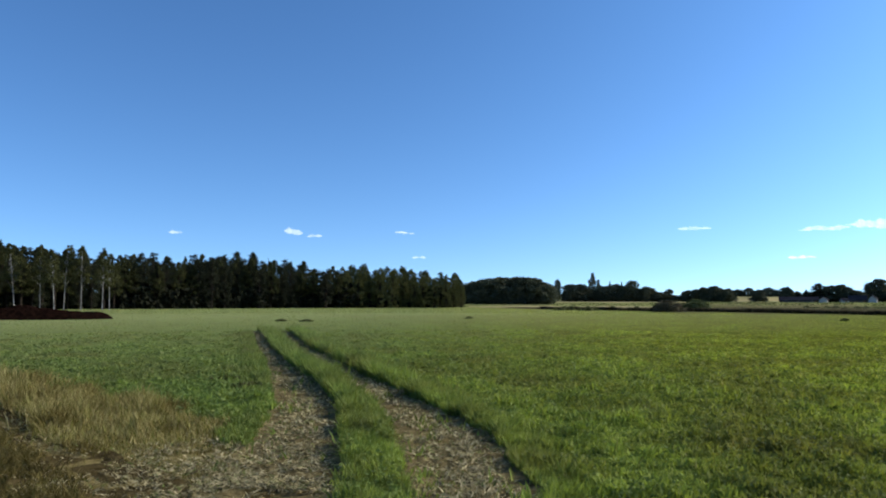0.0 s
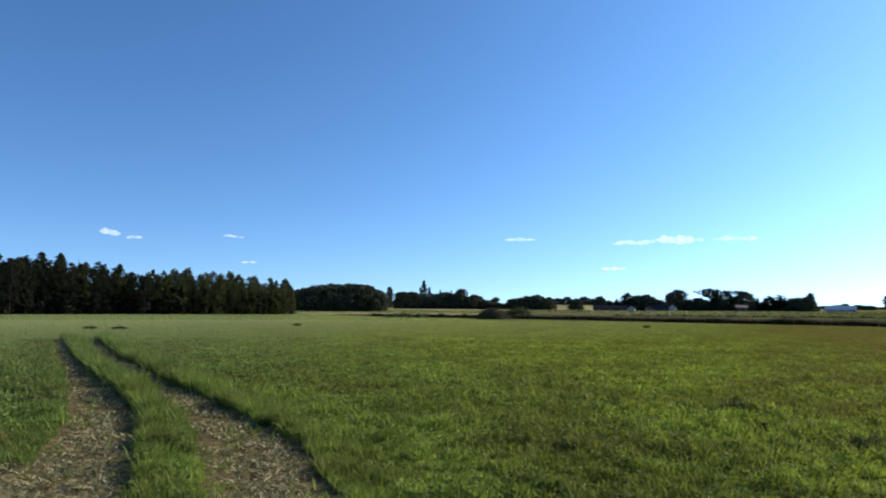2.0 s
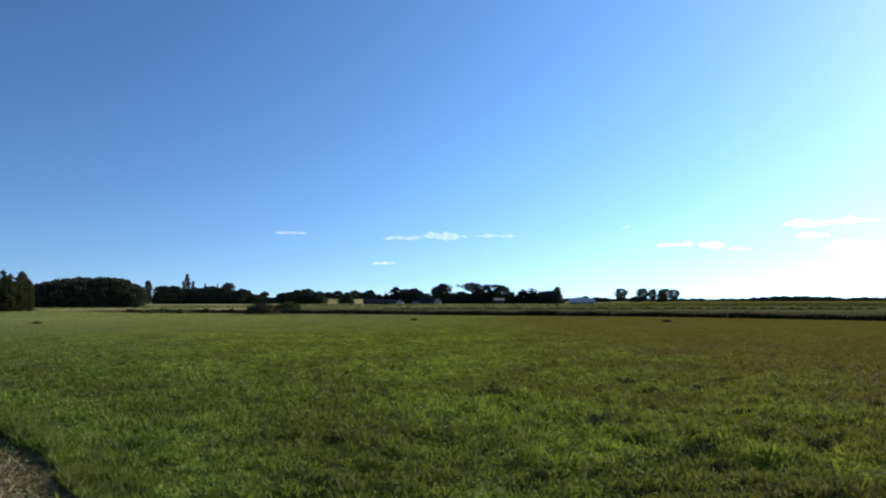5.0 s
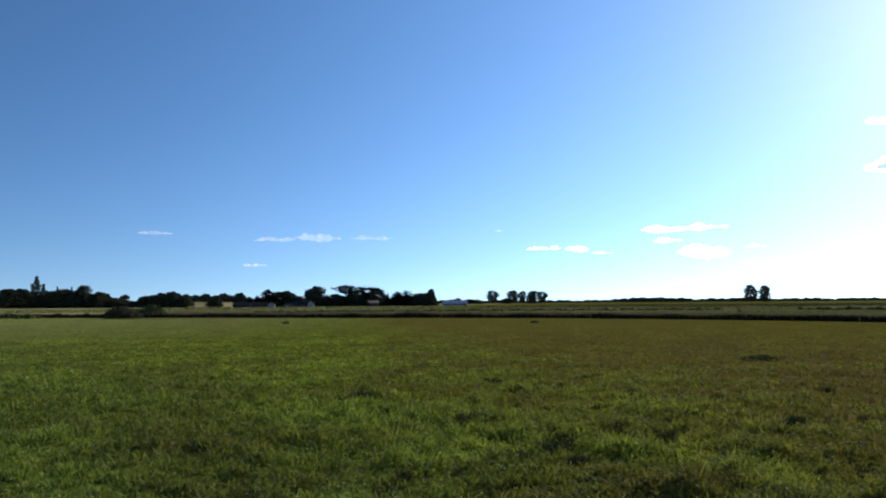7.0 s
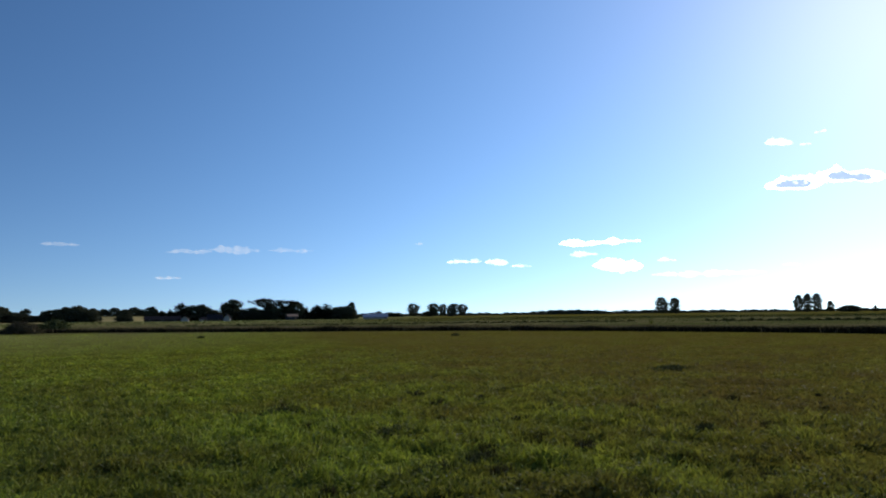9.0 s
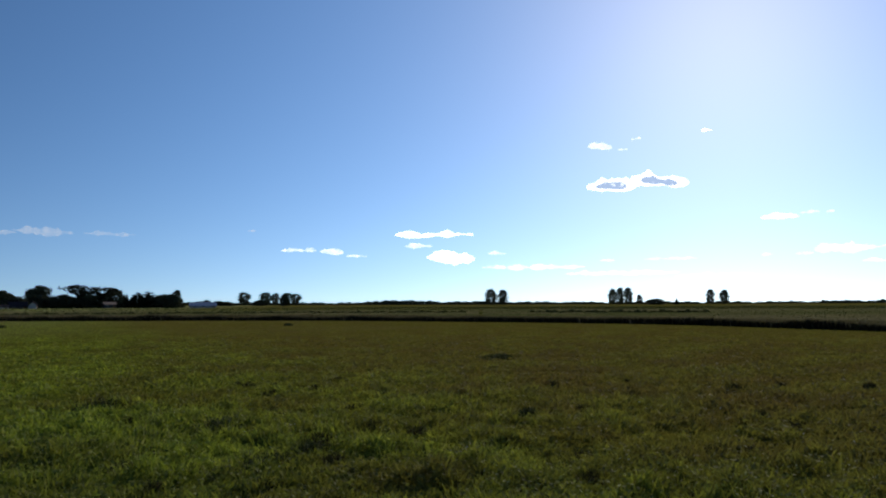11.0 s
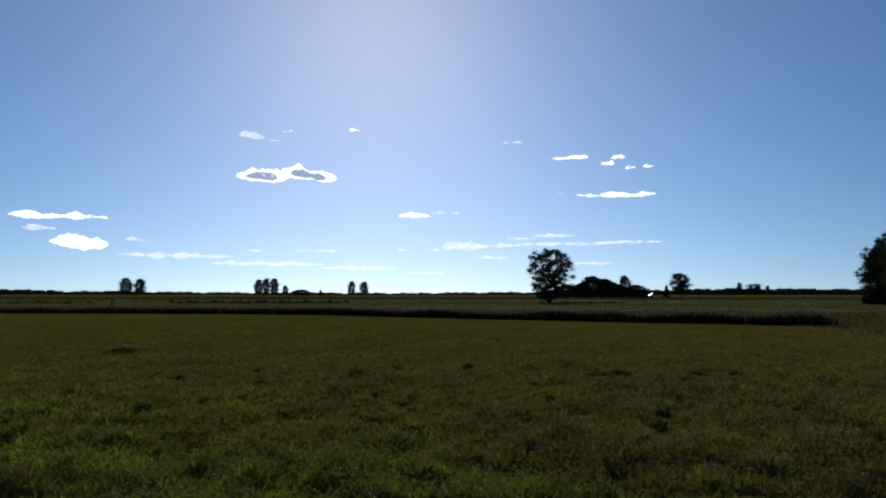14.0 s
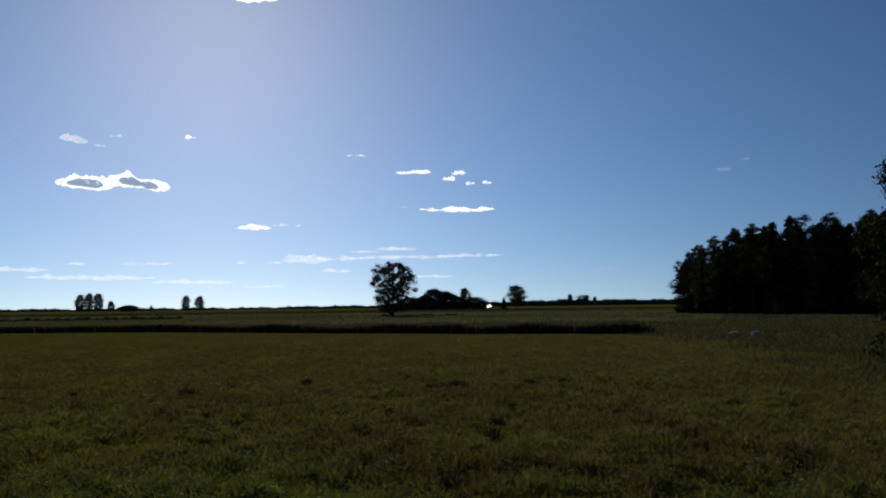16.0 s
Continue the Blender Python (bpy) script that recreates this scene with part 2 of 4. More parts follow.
L_FAR = leaf_material("far_woods", [(0.0, (0.025, 0.035, 0.022)), (1.0, (0.05, 0.06, 0.035))], through_leaf=0.05)


def birch_bark():
    m, nt, p = material("birch_bark")
    n = place_noise(nt, 2.2, 5.0, 0.7, (1, 1, 3.0))
    nt.links.new(ramp(nt, n, [(0.38, (0.05, 0.045, 0.04)), (0.5, (0.20, 0.19, 0.17)), (0.7, (0.34, 0.32, 0.29))]), p.inputs["Base Color"])
    p.inputs["Roughness"].default_value = 0.8
    return m


M_BIRCH = birch_bark()


def cloud_material(name, colour, strength, dense):
    """Thin clouds, part of the sky's backdrop: emission stands in for sunlight scattered through them."""
    m, nt, p = material(name)
    e = node(nt, "ShaderNodeEmission", Color=(*colour, 1), Strength=strength)
    tr = nt.nodes.new("ShaderNodeBsdfTransparent")
    b = nt.nodes.new("ShaderNodeMixShader")
    nt.links.new(limits(nt, place_noise(nt, 0.035, 5.0, 0.6), 0.3, 0.66, dense), b.inputs[0])
    nt.links.new(tr.outputs[0], b.inputs[1])
    nt.links.new(e.outputs[0], b.inputs[2])
    nt.links.new(b.outputs[0], nt.nodes["Material Output"].inputs[0])
    return m


M_CLOUD = cloud_material("cloud", (1.0, 0.985, 0.97), 4.4, 0.9)
M_THIN = cloud_material("thin_cloud", (1.0, 0.985, 0.97), 1.5, 0.22)
# dimmer blue-grey glow: the clouds' inner shade put into the colour
M_CORE = cloud_material("cloud_core", (0.56, 0.72, 1.0), 1.55, 1.6)
M_WISP = cloud_material("bright_wisp", (1.0, 0.985, 0.97), 3.4, 0.38)

# ---- making meshes ----
rng = np.random.default_rng(7)


def quick_mesh(name, verts, faces_by_size, mat, smooth=False):
    """A mesh from arrays: verts (n, 3) and a list of index arrays (m, 3) or (m, 4)."""
    me = bpy.data.meshes.new(name)
    me.vertices.add(len(verts))
    me.vertices.foreach_set("co", np.ascontiguousarray(verts, dtype=np.float32).ravel())
    loops = np.concatenate([f.ravel() for f in faces_by_size]).astype(np.int32)
    sizes = np.concatenate([np.full(len(f), f.shape[1], dtype=np.int32) for f in faces_by_size])
    me.loops.add(len(loops))
    me.loops.foreach_set("vertex_index", loops)
    me.polygons.add(len(sizes))
    me.polygons.foreach_set("loop_start", np.concatenate([[0], np.cumsum(sizes)[:-1]]).astype(np.int32))
    if smooth:
        me.polygons.foreach_set("use_smooth", np.ones(len(sizes), dtype=bool))
    me.update(calc_edges=True)
    me.materials.append(mat)
    return me


def part(name, bm, mat, parent, label=""):
    me = bpy.data.meshes.new(name)
    bm.to_mesh(me)
    bm.free()
    me.materials.append(mat)
    ob = new(name, me)
    ob.parent = parent
    return tagged(ob, label)


def at(az, d):
    """Plan place by bearing in degrees (clockwise from the y axis) and distance."""
    return d * math.sin(radians(az)), d * math.cos(radians(az))


LAND_R = [0, 130, 200, 300, 450, 600, 1000, 1500, 4500]
LAND_Z = [0, 0, 0.15, 0.6, 1.2, 2.3, 3.2, 4.4, 7.5]


def land(x, y):
    return np.interp(np.hypot(x, y), LAND_R, LAND_Z)


def along(line, step):
    """Points at even steps along a plan line, smoothed."""
    p = np.array(line, dtype=float)
    s = np.concatenate([[0], np.cumsum(np.hypot(*np.diff(p, axis=0).T))])
    q = np.arange(0, s[-1], step)
    return np.stack([np.interp(q, s, p[:, 0]), np.interp(q, s, p[:, 1])], -1)


def distance_to(pts, line):
    """Distance of plan points from a plan line."""
    best = np.full(len(pts), 1e9)
    for a, b in zip(np.array(line[:-1], float), np.array(line[1:], float)):
        u = np.clip(((pts - a) @ (b - a)) / ((b - a) @ (b - a)), 0, 1)
        best = np.minimum(best, np.hypot(*(pts - a - u[:, None] * (b - a)).T))
    return best


def side_of(pts, line):
    """True where a plan point lies left of the line's nearest stretch."""
    best, left = np.full(len(pts), 1e9), np.zeros(len(pts), bool)
    for a, b in zip(np.array(line[:-1], float), np.array(line[1:], float)):
        u = np.clip(((pts - a) @ (b - a)) / ((b - a) @ (b - a)), 0, 1)
        d = np.hypot(*(pts - a - u[:, None] * (b - a)).T)
        c = (b - a)[0] * (pts - a)[:, 1] - (b - a)[1] * (pts - a)[:, 0]
        left = np.where(d < best, c > 0, left)
        best = np.minimum(best, d)
    return left


TABLE = rng.uniform(-1, 1, (256, 256))


def patches(pts, scale, seed=0):
    """Smooth random patches in plan, about -1 to 1."""
    p = pts * scale + seed * 17.3 + 500.0
    i = np.floor(p).astype(int)
    f = p - i
    f = f * f * (3 - 2 * f)
    x0, y0, x1, y1 = i[:, 0] % 256, i[:, 1] % 256, (i[:, 0] + 1) % 256, (i[:, 1] + 1) % 256
    a = TABLE[x0, y0] * (1 - f[:, 0]) + TABLE[x1, y0] * f[:, 0]
    b = TABLE[x0, y1] * (1 - f[:, 0]) + TABLE[x1, y1] * f[:, 0]
    return a * (1 - f[:, 1]) + b * f[:, 1]


def wave(pts, scale, seed=0.0):
    """Cheap smooth noise in plan, about -1 to 1."""
    x, y = pts[:, 0] * scale + seed, pts[:, 1] * scale - seed
    return (np.sin(x * 1.3 + 1.7 * np.sin(y * 0.9)) + np.sin(y * 1.7 + 1.3 * np.sin(x * 1.1 + 2)) + np.sin((x + y) * 2.3 + 1.1)) / 3


def blade_mesh(name, pts, h, w, lean, mat, z=None, flat=0.0, fall=None):
    """Grass blades as bent strips of a quad and a tip; flat lays them down."""
    n = len(pts)
    turn = rng.uniform(0, 2 * np.pi, n)
    fall = rng.uniform(0, 2 * np.pi, n) if fall is None else fall
    side = np.stack([np.cos(turn), np.sin(turn), np.zeros(n)], -1) * (w / 2)[:, None]
    drop = np.stack([np.cos(fall), np.sin(fall), np.zeros(n)], -1) * (lean * h)[:, None]
    base = np.column_stack([pts, land(pts[:, 0], pts[:, 1]) if z is None else z])
    up = np.zeros((n, 3))
    up[:, 2] = h * np.sqrt(np.clip(1 - np.minimum(lean, 0.98) ** 2, 0.02, 1)) * (1 - flat)
    mid = base + 0.55 * up + 0.35 * drop
    tip = base + up + drop
    v = np.stack([base - side, base + side, mid - side * 0.8, mid + side * 0.8, tip], 1).reshape(-1, 3)
    i = np.arange(n)[:, None] * 5
    return quick_mesh(name, v, [i + np.array([[0, 1, 3, 2]]), i + np.array([[2, 3, 4]])], mat)

# ---- the ground ----
RUT_A = [(-9.6, 37.4), (-8.9, 35.6), (-5.7, 23.9), (-3.92, 17.9), (-2.82, 14.3), (-2.4, 12.6), (-2.1, 11.3), (-1.82, 9.74), (-1.64, 8.57), (-1.56, 7.94), (-1.42, 6.7), (-1.36, 6.1), (-1.2, 4), (-1.1, 1.0), (-1.0, -5), (-0.6, -16)]
RUT_B = [(-8.2, 37.6), (-7.5, 35.6), (-4.5, 23.95), (-2.65, 17.9), (-1.6, 14.3), (-1.02, 12.6), (-0.63, 11.3), (-0.2, 9.75), (0.0, 8.6), (0.09, 7.95), (0.2, 6.7), (0.25, 6.1), (0.35, 4), (0.5, 1.0), (0.65, -5), (1.1, -16)]


def rut_half(r, a):
    """Half width of a rut: worn broad near the turning, narrow farther on."""
    return np.interp(r, [8, 10, 13.5, 20, 40], [0.5, 0.48, 0.44, 0.26, 0.22]) if a else np.interp(r, [8.5, 9.5, 11, 13, 22, 40], [0.53, 0.5, 0.42, 0.38, 0.3, 0.26])


SIDE_TRACK = [(-1.3, 5.3), (-2.4, 6.0), (-3.2, 6.7), (-4.6, 8.2), (-6.2, 10.0), (-9.5, 13.5), (-14, 18)]
DRY_EDGE = [(-1.0, 4.5), (-1.8, 7.4), (-2.35, 8.5), (-3.7, 10.2), (-5.6, 12.6), (-7.4, 14.2), (-9.8, 16.4), (-15, 21), (-30, 34)]
ROUGH_EDGE = [(41, -30), (42, -18.6), (30, -17.6), (17, -13.8), (6, -9.5)]


def ground_sheet():
    radii = np.concatenate([[0.0], np.geomspace(2, 4600, 60)])
    az = np.radians(np.arange(0, 360, 3))
    v = [(0, 0, 0)]
    for r in radii[1:]:
        for a in az:
            x, y = r * math.sin(a), r * math.cos(a)
            v.append((x, y, float(land(x, y)) + (0.02 * math.sin(x * 0.8) * math.cos(y * 0.7) - 0.02 if r < 60 else 0.0)))
    n = len(az)
    tris = np.array([(0, 1 + (k + 1) % n, 1 + k) for k in range(n)])
    quads = np.array([(1 + i * n + k, 1 + i * n + (k + 1) % n, 1 + (i + 1) * n + (k + 1) % n, 1 + (i + 1) * n + k) for i in range(len(radii) - 2) for k in range(n)])
    tagged(new("ground", quick_mesh("ground", np.array(v), [tris, quads], M_GROUND, True)), "flat grassy meadow ground reaching the horizon", "ground", kind="structure")


ground_sheet()


def strip(name, line, half, mat, label, category, step=0.12, cross=9, lumps=0.022, lift=0.012):
    """A worn wheel track: a lumpy, uneven ribbon, slightly dished."""
    p = along(line, step)
    d = np.gradient(p, axis=0)
    d /= np.hypot(*d.T)[:, None]
    nrm = np.stack([-d[:, 1], d[:, 0]], -1)
    u = np.linspace(-1, 1, cross)
    wob = 1 + 0.12 * wave(p, 1.9) + 0.08 * wave(p, 5.1, 3)
    grid = p[:, None, :] + nrm[:, None, :] * (u[None, :, None] * half * wob[:, None, None])
    flatp = grid.reshape(-1, 2)
    z = land(flatp[:, 0], flatp[:, 1]) + lift + lumps * wave(flatp, 6.0) + lumps * wave(flatp, 17.0, 5) + np.tile(0.02 * u ** 2, len(p))
    i = (np.arange(len(p) - 1)[:, None] * cross + np.arange(cross - 1)[None, :]).ravel()
    q = np.stack([i, i + 1, i + cross + 1, i + cross], -1)
    return tagged(new(name, quick_mesh(name, np.column_stack([flatp, z]), [q], mat, True)), label, category, kind="structure")


strip("wheel_rut", RUT_A, 0.62, M_RUT, "worn wheel rut of bare soil and flattened straw", "wheel rut")
strip("wheel_rut", RUT_B, 0.7, M_RUT, "worn wheel rut of bare soil and flattened straw", "wheel rut")
strip("side_track", SIDE_TRACK, 0.62, M_TRACK, "trampled side track of flattened pale straw", "wheel rut", lift=0.006)


def dry_ground():
    """Brown matted litter under the dry grass, with a ragged edge."""
    xs, ys = np.arange(-24, -0.7, 0.2), np.arange(4.0, 34, 0.2)
    gx, gy = np.meshgrid(xs, ys, indexing="ij")
    pts = np.stack([gx.ravel(), gy.ravel()], -1)
    inside = side_of(pts + np.stack([patches(pts, 1.1, 31), patches(pts, 1.3, 37)], -1) * 0.95, DRY_EDGE).reshape(gx.shape)
    i, j = np.nonzero(inside[:-1, :-1] & inside[1:, :-1] & inside[1:, 1:] & inside[:-1, 1:])
    a = i * len(ys) + j
    q = np.stack([a, a + len(ys), a + len(ys) + 1, a + 1], -1)
    used, q = np.unique(q, return_inverse=True)
    v = np.column_stack([pts[used], 0.003 + 0.012 * wave(pts[used], 4.0) + 0.01 * wave(pts[used], 11.0, 3)])
    tagged(new("dry_ground", quick_mesh("dry_ground", v, [q.reshape(-1, 4)], M_DRYSOIL, True)), "brown matted litter under dry grass beside the track", "ground", kind="structure")


dry_ground()


def field(name, az0, az1, r0, r1, mat, label, lift=0.05, rise=0.0):
    """A strip of farmland that follows the land, with wavering edges."""
    az = np.linspace(az0, az1, 60)
    rows = np.linspace(0, 1, 7)
    pts = []
    for a in az:
        e0, e1 = r0 * (1 + 0.05 * math.sin(a * 1.3) + 0.03 * math.sin(a * 3.7)), r1 * (1 + 0.05 * math.sin(a * 0.9 + 2) + 0.02 * math.sin(a * 4.1))
        for k in rows:
            pts.append(at(a, e0 + (e1 - e0) * k))
    pts = np.array(pts)
    i = (np.arange(59)[:, None] * 7 + np.arange(6)[None, :]).ravel()
    q = np.stack([i, i + 1, i + 8, i + 7], -1)[:, ::-1]
    v = np.column_stack([pts, land(pts[:, 0], pts[:, 1]) + lift + rise * np.tile(rows ** 2 * (3 - 2 * rows), 60)])
    tagged(new(name, quick_mesh(name, v, [q], mat, True)), label, "field", kind="structure")


field("stubble_field", 5, 18.5, 330, 520, M_STUBBLE, "pale yellow stubble field beyond the meadow")
field("stubble_field", 2, 17, 166, 200, M_STUBBLE, "pale strip of cut hay field")
field("stubble_field", 19, 27, 430, 560, M_STUBBLE, "pale yellow stubble field between dark trees", rise=2.6)
field("rough_pasture", 17, 62, 100, 240, M_ROUGH, "rough green and tan pasture behind the reeds")
field("rough_pasture", 62.3, 119, 82, 260, M_ROUGH, "rough green and tan pasture behind the reeds")


# ---- grass ----
def polar_points(n, az0, az1, r0, r1):
    a, r = np.radians(rng.uniform(az0, az1, n)), np.exp(rng.uniform(math.log(r0), math.log(r1), n))
    return np.stack([r * np.sin(a), r * np.cos(a)], -1), r


def meadow():
    pts, r = polar_points(360000, -36, 134, 5.4, 100)
    # small plants whose leaves spread from one root
    root, rr = polar_points(17000, -36, 134, 5.4, 40)
    spray = rng.normal(0, 1, (len(root), 14, 2)) * (0.026 + 0.0016 * rr)[:, None, None]
    sprays = (root[:, None, :] + spray).reshape(-1, 2)
    outward = np.arctan2(spray[..., 1], spray[..., 0]).ravel()
    pts = np.concatenate([sprays, pts])
    # round the standpoint and behind it
    a, q = rng.uniform(0, 2 * np.pi, 45000), 5.5 * np.sqrt(rng.uniform(0.001, 1, 45000))
    behind, far = polar_points(16000, 134, 324, 5.4, 60)
    pts = np.concatenate([pts, np.stack([q * np.sin(a), q * np.cos(a)], -1), behind])
    # denser, taller growth along the rims of the ruts
    rims, tall_rim = [], []
    for line, first in ((RUT_A, True), (RUT_B, False)):
        p = along(line, 0.02)
        pr = np.where(p[:, 1] > 4, 1.0, 0.15) / np.clip(np.hypot(*p.T), 5, 40)
        k = rng.choice(len(p), 42000, p=pr / pr.sum())
        d = np.gradient(p, axis=0)
        nrm = np.stack([-d[:, 1], d[:, 0]], -1) / np.hypot(*d.T)[:, None]
        sunny = np.where(rng.uniform(0, 1, 42000) < 0.62, 1, -1)
        tall_rim.append(sunny > 0)
        rims.append(p[k] + nrm[k] * (sunny * (rut_half(np.hypot(*p[k].T), first) - 0.03 + np.abs(rng.normal(0, 0.26, 42000))))[:, None])
    rims = np.concatenate(rims)
    on_rim = np.concatenate([np.zeros(len(pts), bool), np.ones(len(rims), bool)])
    pts = np.concatenate([pts, rims])
    tall_rim = np.concatenate([np.zeros(len(pts) - len(rims), bool)] + tall_rim)
    fall = rng.uniform(0, 2 * np.pi, len(pts))
    fall[:len(sprays)] = outward + rng.normal(0, 0.35, len(sprays))
    on_plant = np.arange(len(pts)) < len(sprays)
    r = np.hypot(*pts.T)
    half_a, half_b = rut_half(r, True), rut_half(r, False)
    clear = np.minimum(distance_to(pts, RUT_A) - half_a * (1 + 0.22 * patches(pts, 2.1) + 0.18 * patches(pts, 0.8, 8)), distance_to(pts, RUT_B) - half_b * (1 + 0.22 * patches(pts, 1.9, 4) + 0.16 * patches(pts, 0.8, 12)))
    fuzz = pts + np.stack([patches(pts, 1.1, 31), patches(pts, 1.3, 37)], -1) * 0.95 + rng.normal(0, 0.12, pts.shape)
    dry = side_of(fuzz, DRY_EDGE) & (pts[:, 0] < 0) & (r < 60)
    ragged = pts + np.stack([patches(pts, 0.5, 51), patches(pts, 0.6, 57)], -1) * 1.6 + rng.normal(0, 0.7, pts.shape)
    rough = side_of(ragged, ROUGH_EDGE) & (pts[:, 1] < -9) & (pts[:, 0] > 5)
    heap = np.hypot((pts[:, 0] + 36) / 9, (pts[:, 1] - 62) / 3.5) < 1
    reed = (distance_to(pts, REEDS) < 2) | (side_of(pts, REEDS) & (pts[:, 0] > 15) & (r > 40))
    tuft = patches(pts, 2.4, 9) + 0.6 * patches(pts, 5.5, 3) + 0.5 * patches(pts, 0.7, 5)
    stray = (clear > -0.45) & (rng.uniform(0, 1, len(pts)) < 0.03 + 0.22 * (patches(pts, 2.6, 21) > 0.45))
    keep = ((clear > 0) | stray) & ~dry & ~rough & ~heap & ~reed & (on_rim | (tuft > rng.normal(-1.05, 0.25, len(pts))))
    pts, r, tuft, on_rim, tall_rim, fall, on_plant = pts[keep], r[keep], tuft[keep], on_rim[keep], tall_rim[keep], fall[keep], on_plant[keep]
    n = len(pts)
    fine = np.clip(1.28 - r / 28, 0.45, 1.0)
    knot = patches(pts, 5.5, 41)
    h = rng.uniform(0.045, 0.12, n) * np.clip(1 + (0.5 * tuft + 0.5 * knot) * fine, 0.35, 2.1) * fine
    h = np.where(on_plant, h * 1.2 + 0.015, h) * np.interp(r, [5.5, 10], [0.72, 1.0])
    h = np.where(on_rim, rng.uniform(0.10, 0.20, n) * (1 + 0.25 * tuft + 0.3 * knot) * np.where(tall_rim, np.interp(r, [7, 10, 15], [1.0, 1.35, 2.1]), 0.85), h)
    w = (0.0048 + 0.0009 * r) * rng.uniform(0.6, 1.5, n)
    lean = np.clip(rng.normal(0.68, 0.22, n), 0.03, 0.97)
    # the sward swells and sinks with its clumps
    swell = land(pts[:, 0], pts[:, 1]) + 0.06 * np.clip(tuft + 0.5 * knot, 0, 1.5) * fine * ~on_rim
    lean = np.where(on_rim, lean * 0.7, lean)
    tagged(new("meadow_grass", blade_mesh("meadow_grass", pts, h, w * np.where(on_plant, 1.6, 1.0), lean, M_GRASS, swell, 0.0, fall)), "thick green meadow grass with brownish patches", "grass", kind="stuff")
    # small broad leaves of clover and herbs among the blades
    p, d = polar_points(120000, -36, 134, 5.4, 34)
    lush = patches(p, 2.4, 9) + 0.6 * patches(p, 5.5, 3) + 0.5 * patches(p, 0.7, 5)
    ok = (np.minimum(distance_to(p, RUT_A) - 0.5, distance_to(p, RUT_B) - 0.58) > 0) & ~(side_of(p, DRY_EDGE) & (p[:, 0] < 0)) & ~(side_of(p, ROUGH_EDGE) & (p[:, 1] < -9) & (p[:, 0] > 5)) & (lush > rng.normal(-0.1, 0.3, len(p))) & (rng.uniform(0, 1, len(p)) < np.clip((34 - d) / 22, 0, 1))
    p, d, lush = p[ok], d[ok], lush[ok]
    n = len(p)
    c = np.column_stack([p, (0.06 * np.clip(lush, 0, 1.5) + rng.uniform(0.04, 0.12, n)) * np.clip(1 + 0.35 * lush, 0.5, 1.6) * np.clip(1.28 - d / 28, 0.38, 1)])
    a = rng.normal(0, 1, (n, 3)) * np.array([1, 1, 0.35])
    a /= np.linalg.norm(a, axis=1)[:, None]
    b = np.cross(a, rng.normal(0, 1, (n, 3)))
    b /= np.linalg.norm(b, axis=1)[:, None]
    size = (0.006 + 0.0008 * d) * rng.uniform(0.7, 1.4, n)
    v = np.stack([c - a * size[:, None] * 1.5, c - b * size[:, None], c + a * size[:, None] * 1.5, c + b * size[:, None]], 1).reshape(-1, 3)
    tagged(new("meadow_herbs", quick_mesh("meadow_herbs", v, [np.arange(n * 4).reshape(-1, 4)], M_HERB)), "small broad leaves of clover and herbs in the grass", "herbs", kind="stuff")
    pts, r = polar_points(45000, -42, 22, 92, 162)
    pts, r = pts[~side_of(pts, REEDS) | (r < 100)], r[~side_of(pts, REEDS) | (r < 100)]
    n = len(pts)
    tagged(new("meadow_grass", blade_mesh("far_meadow", pts, rng.uniform(0.06, 0.13, n), r * 0.0012, rng.uniform(0.4, 0.9, n), M_GRASS)), "short green grass of the far meadow before the wood", "grass", kind="stuff")


REEDS = [(12, 150), (22, 128), (32, 112), (45, 96), (52, 82), (60, 70), (66, 55), (67, 40), (66, 25), (63, 14), (55, 3), (48, -8), (42, -18.5)]


def reed_belt():
    line = along(REEDS, 0.5)
    n = 60000
    k = rng.integers(0, len(line), n)
    d = np.gradient(line, axis=0)
    d /= np.hypot(*d.T)[:, None]
    nrm = np.stack([d[:, 1], -d[:, 0]], -1)
    off = rng.uniform(0, 6, n)
    pts = line[k] - nrm[k] * off[:, None] + rng.normal(0, 0.25, (n, 2))
    thin = np.interp(k / len(line), [0, 0.1, 0.3, 0.5, 0.7, 1], [0.25, 0.4, 0.75, 0.7, 0.54, 0.5])
    h = rng.uniform(0.65, 1.1, n) * (1 + 0.2 * wave(pts, 0.5) + 0.15 * wave(pts, 1.7, 2)) * thin
    tagged(new("reed_belt", blade_mesh("reed_belt", pts, h, rng.uniform(0.05, 0.11, n), np.clip(rng.normal(0.3, 0.15, n), 0.05, 0.8), M_REED)),
           "belt of brown reeds and sedge along a ditch", "reeds", kind="stuff")


# added row of dark blades that paints the shaded foot of the reed belt
def shade_sedge():
    line = along(REEDS, 0.4)
    n = 34000
    k = rng.integers(int(len(line) * 0.08), len(line), n)
    pts = line[k] + rng.normal(0, 0.35, (n, 2))
    h = rng.uniform(0.35, 0.65, n) * (1 + 0.35 * patches(pts, 0.4))
    tagged(new("shade_sedge", blade_mesh("shade_sedge", pts, h, rng.uniform(0.04, 0.09, n), np.clip(rng.normal(0.4, 0.2, n), 0.05, 0.9), M_SHADE_SEDGE)), "low near-black sedge added as the shaded foot of the reeds", "sedge", kind="stuff")


meadow()
reed_belt()
shade_sedge()


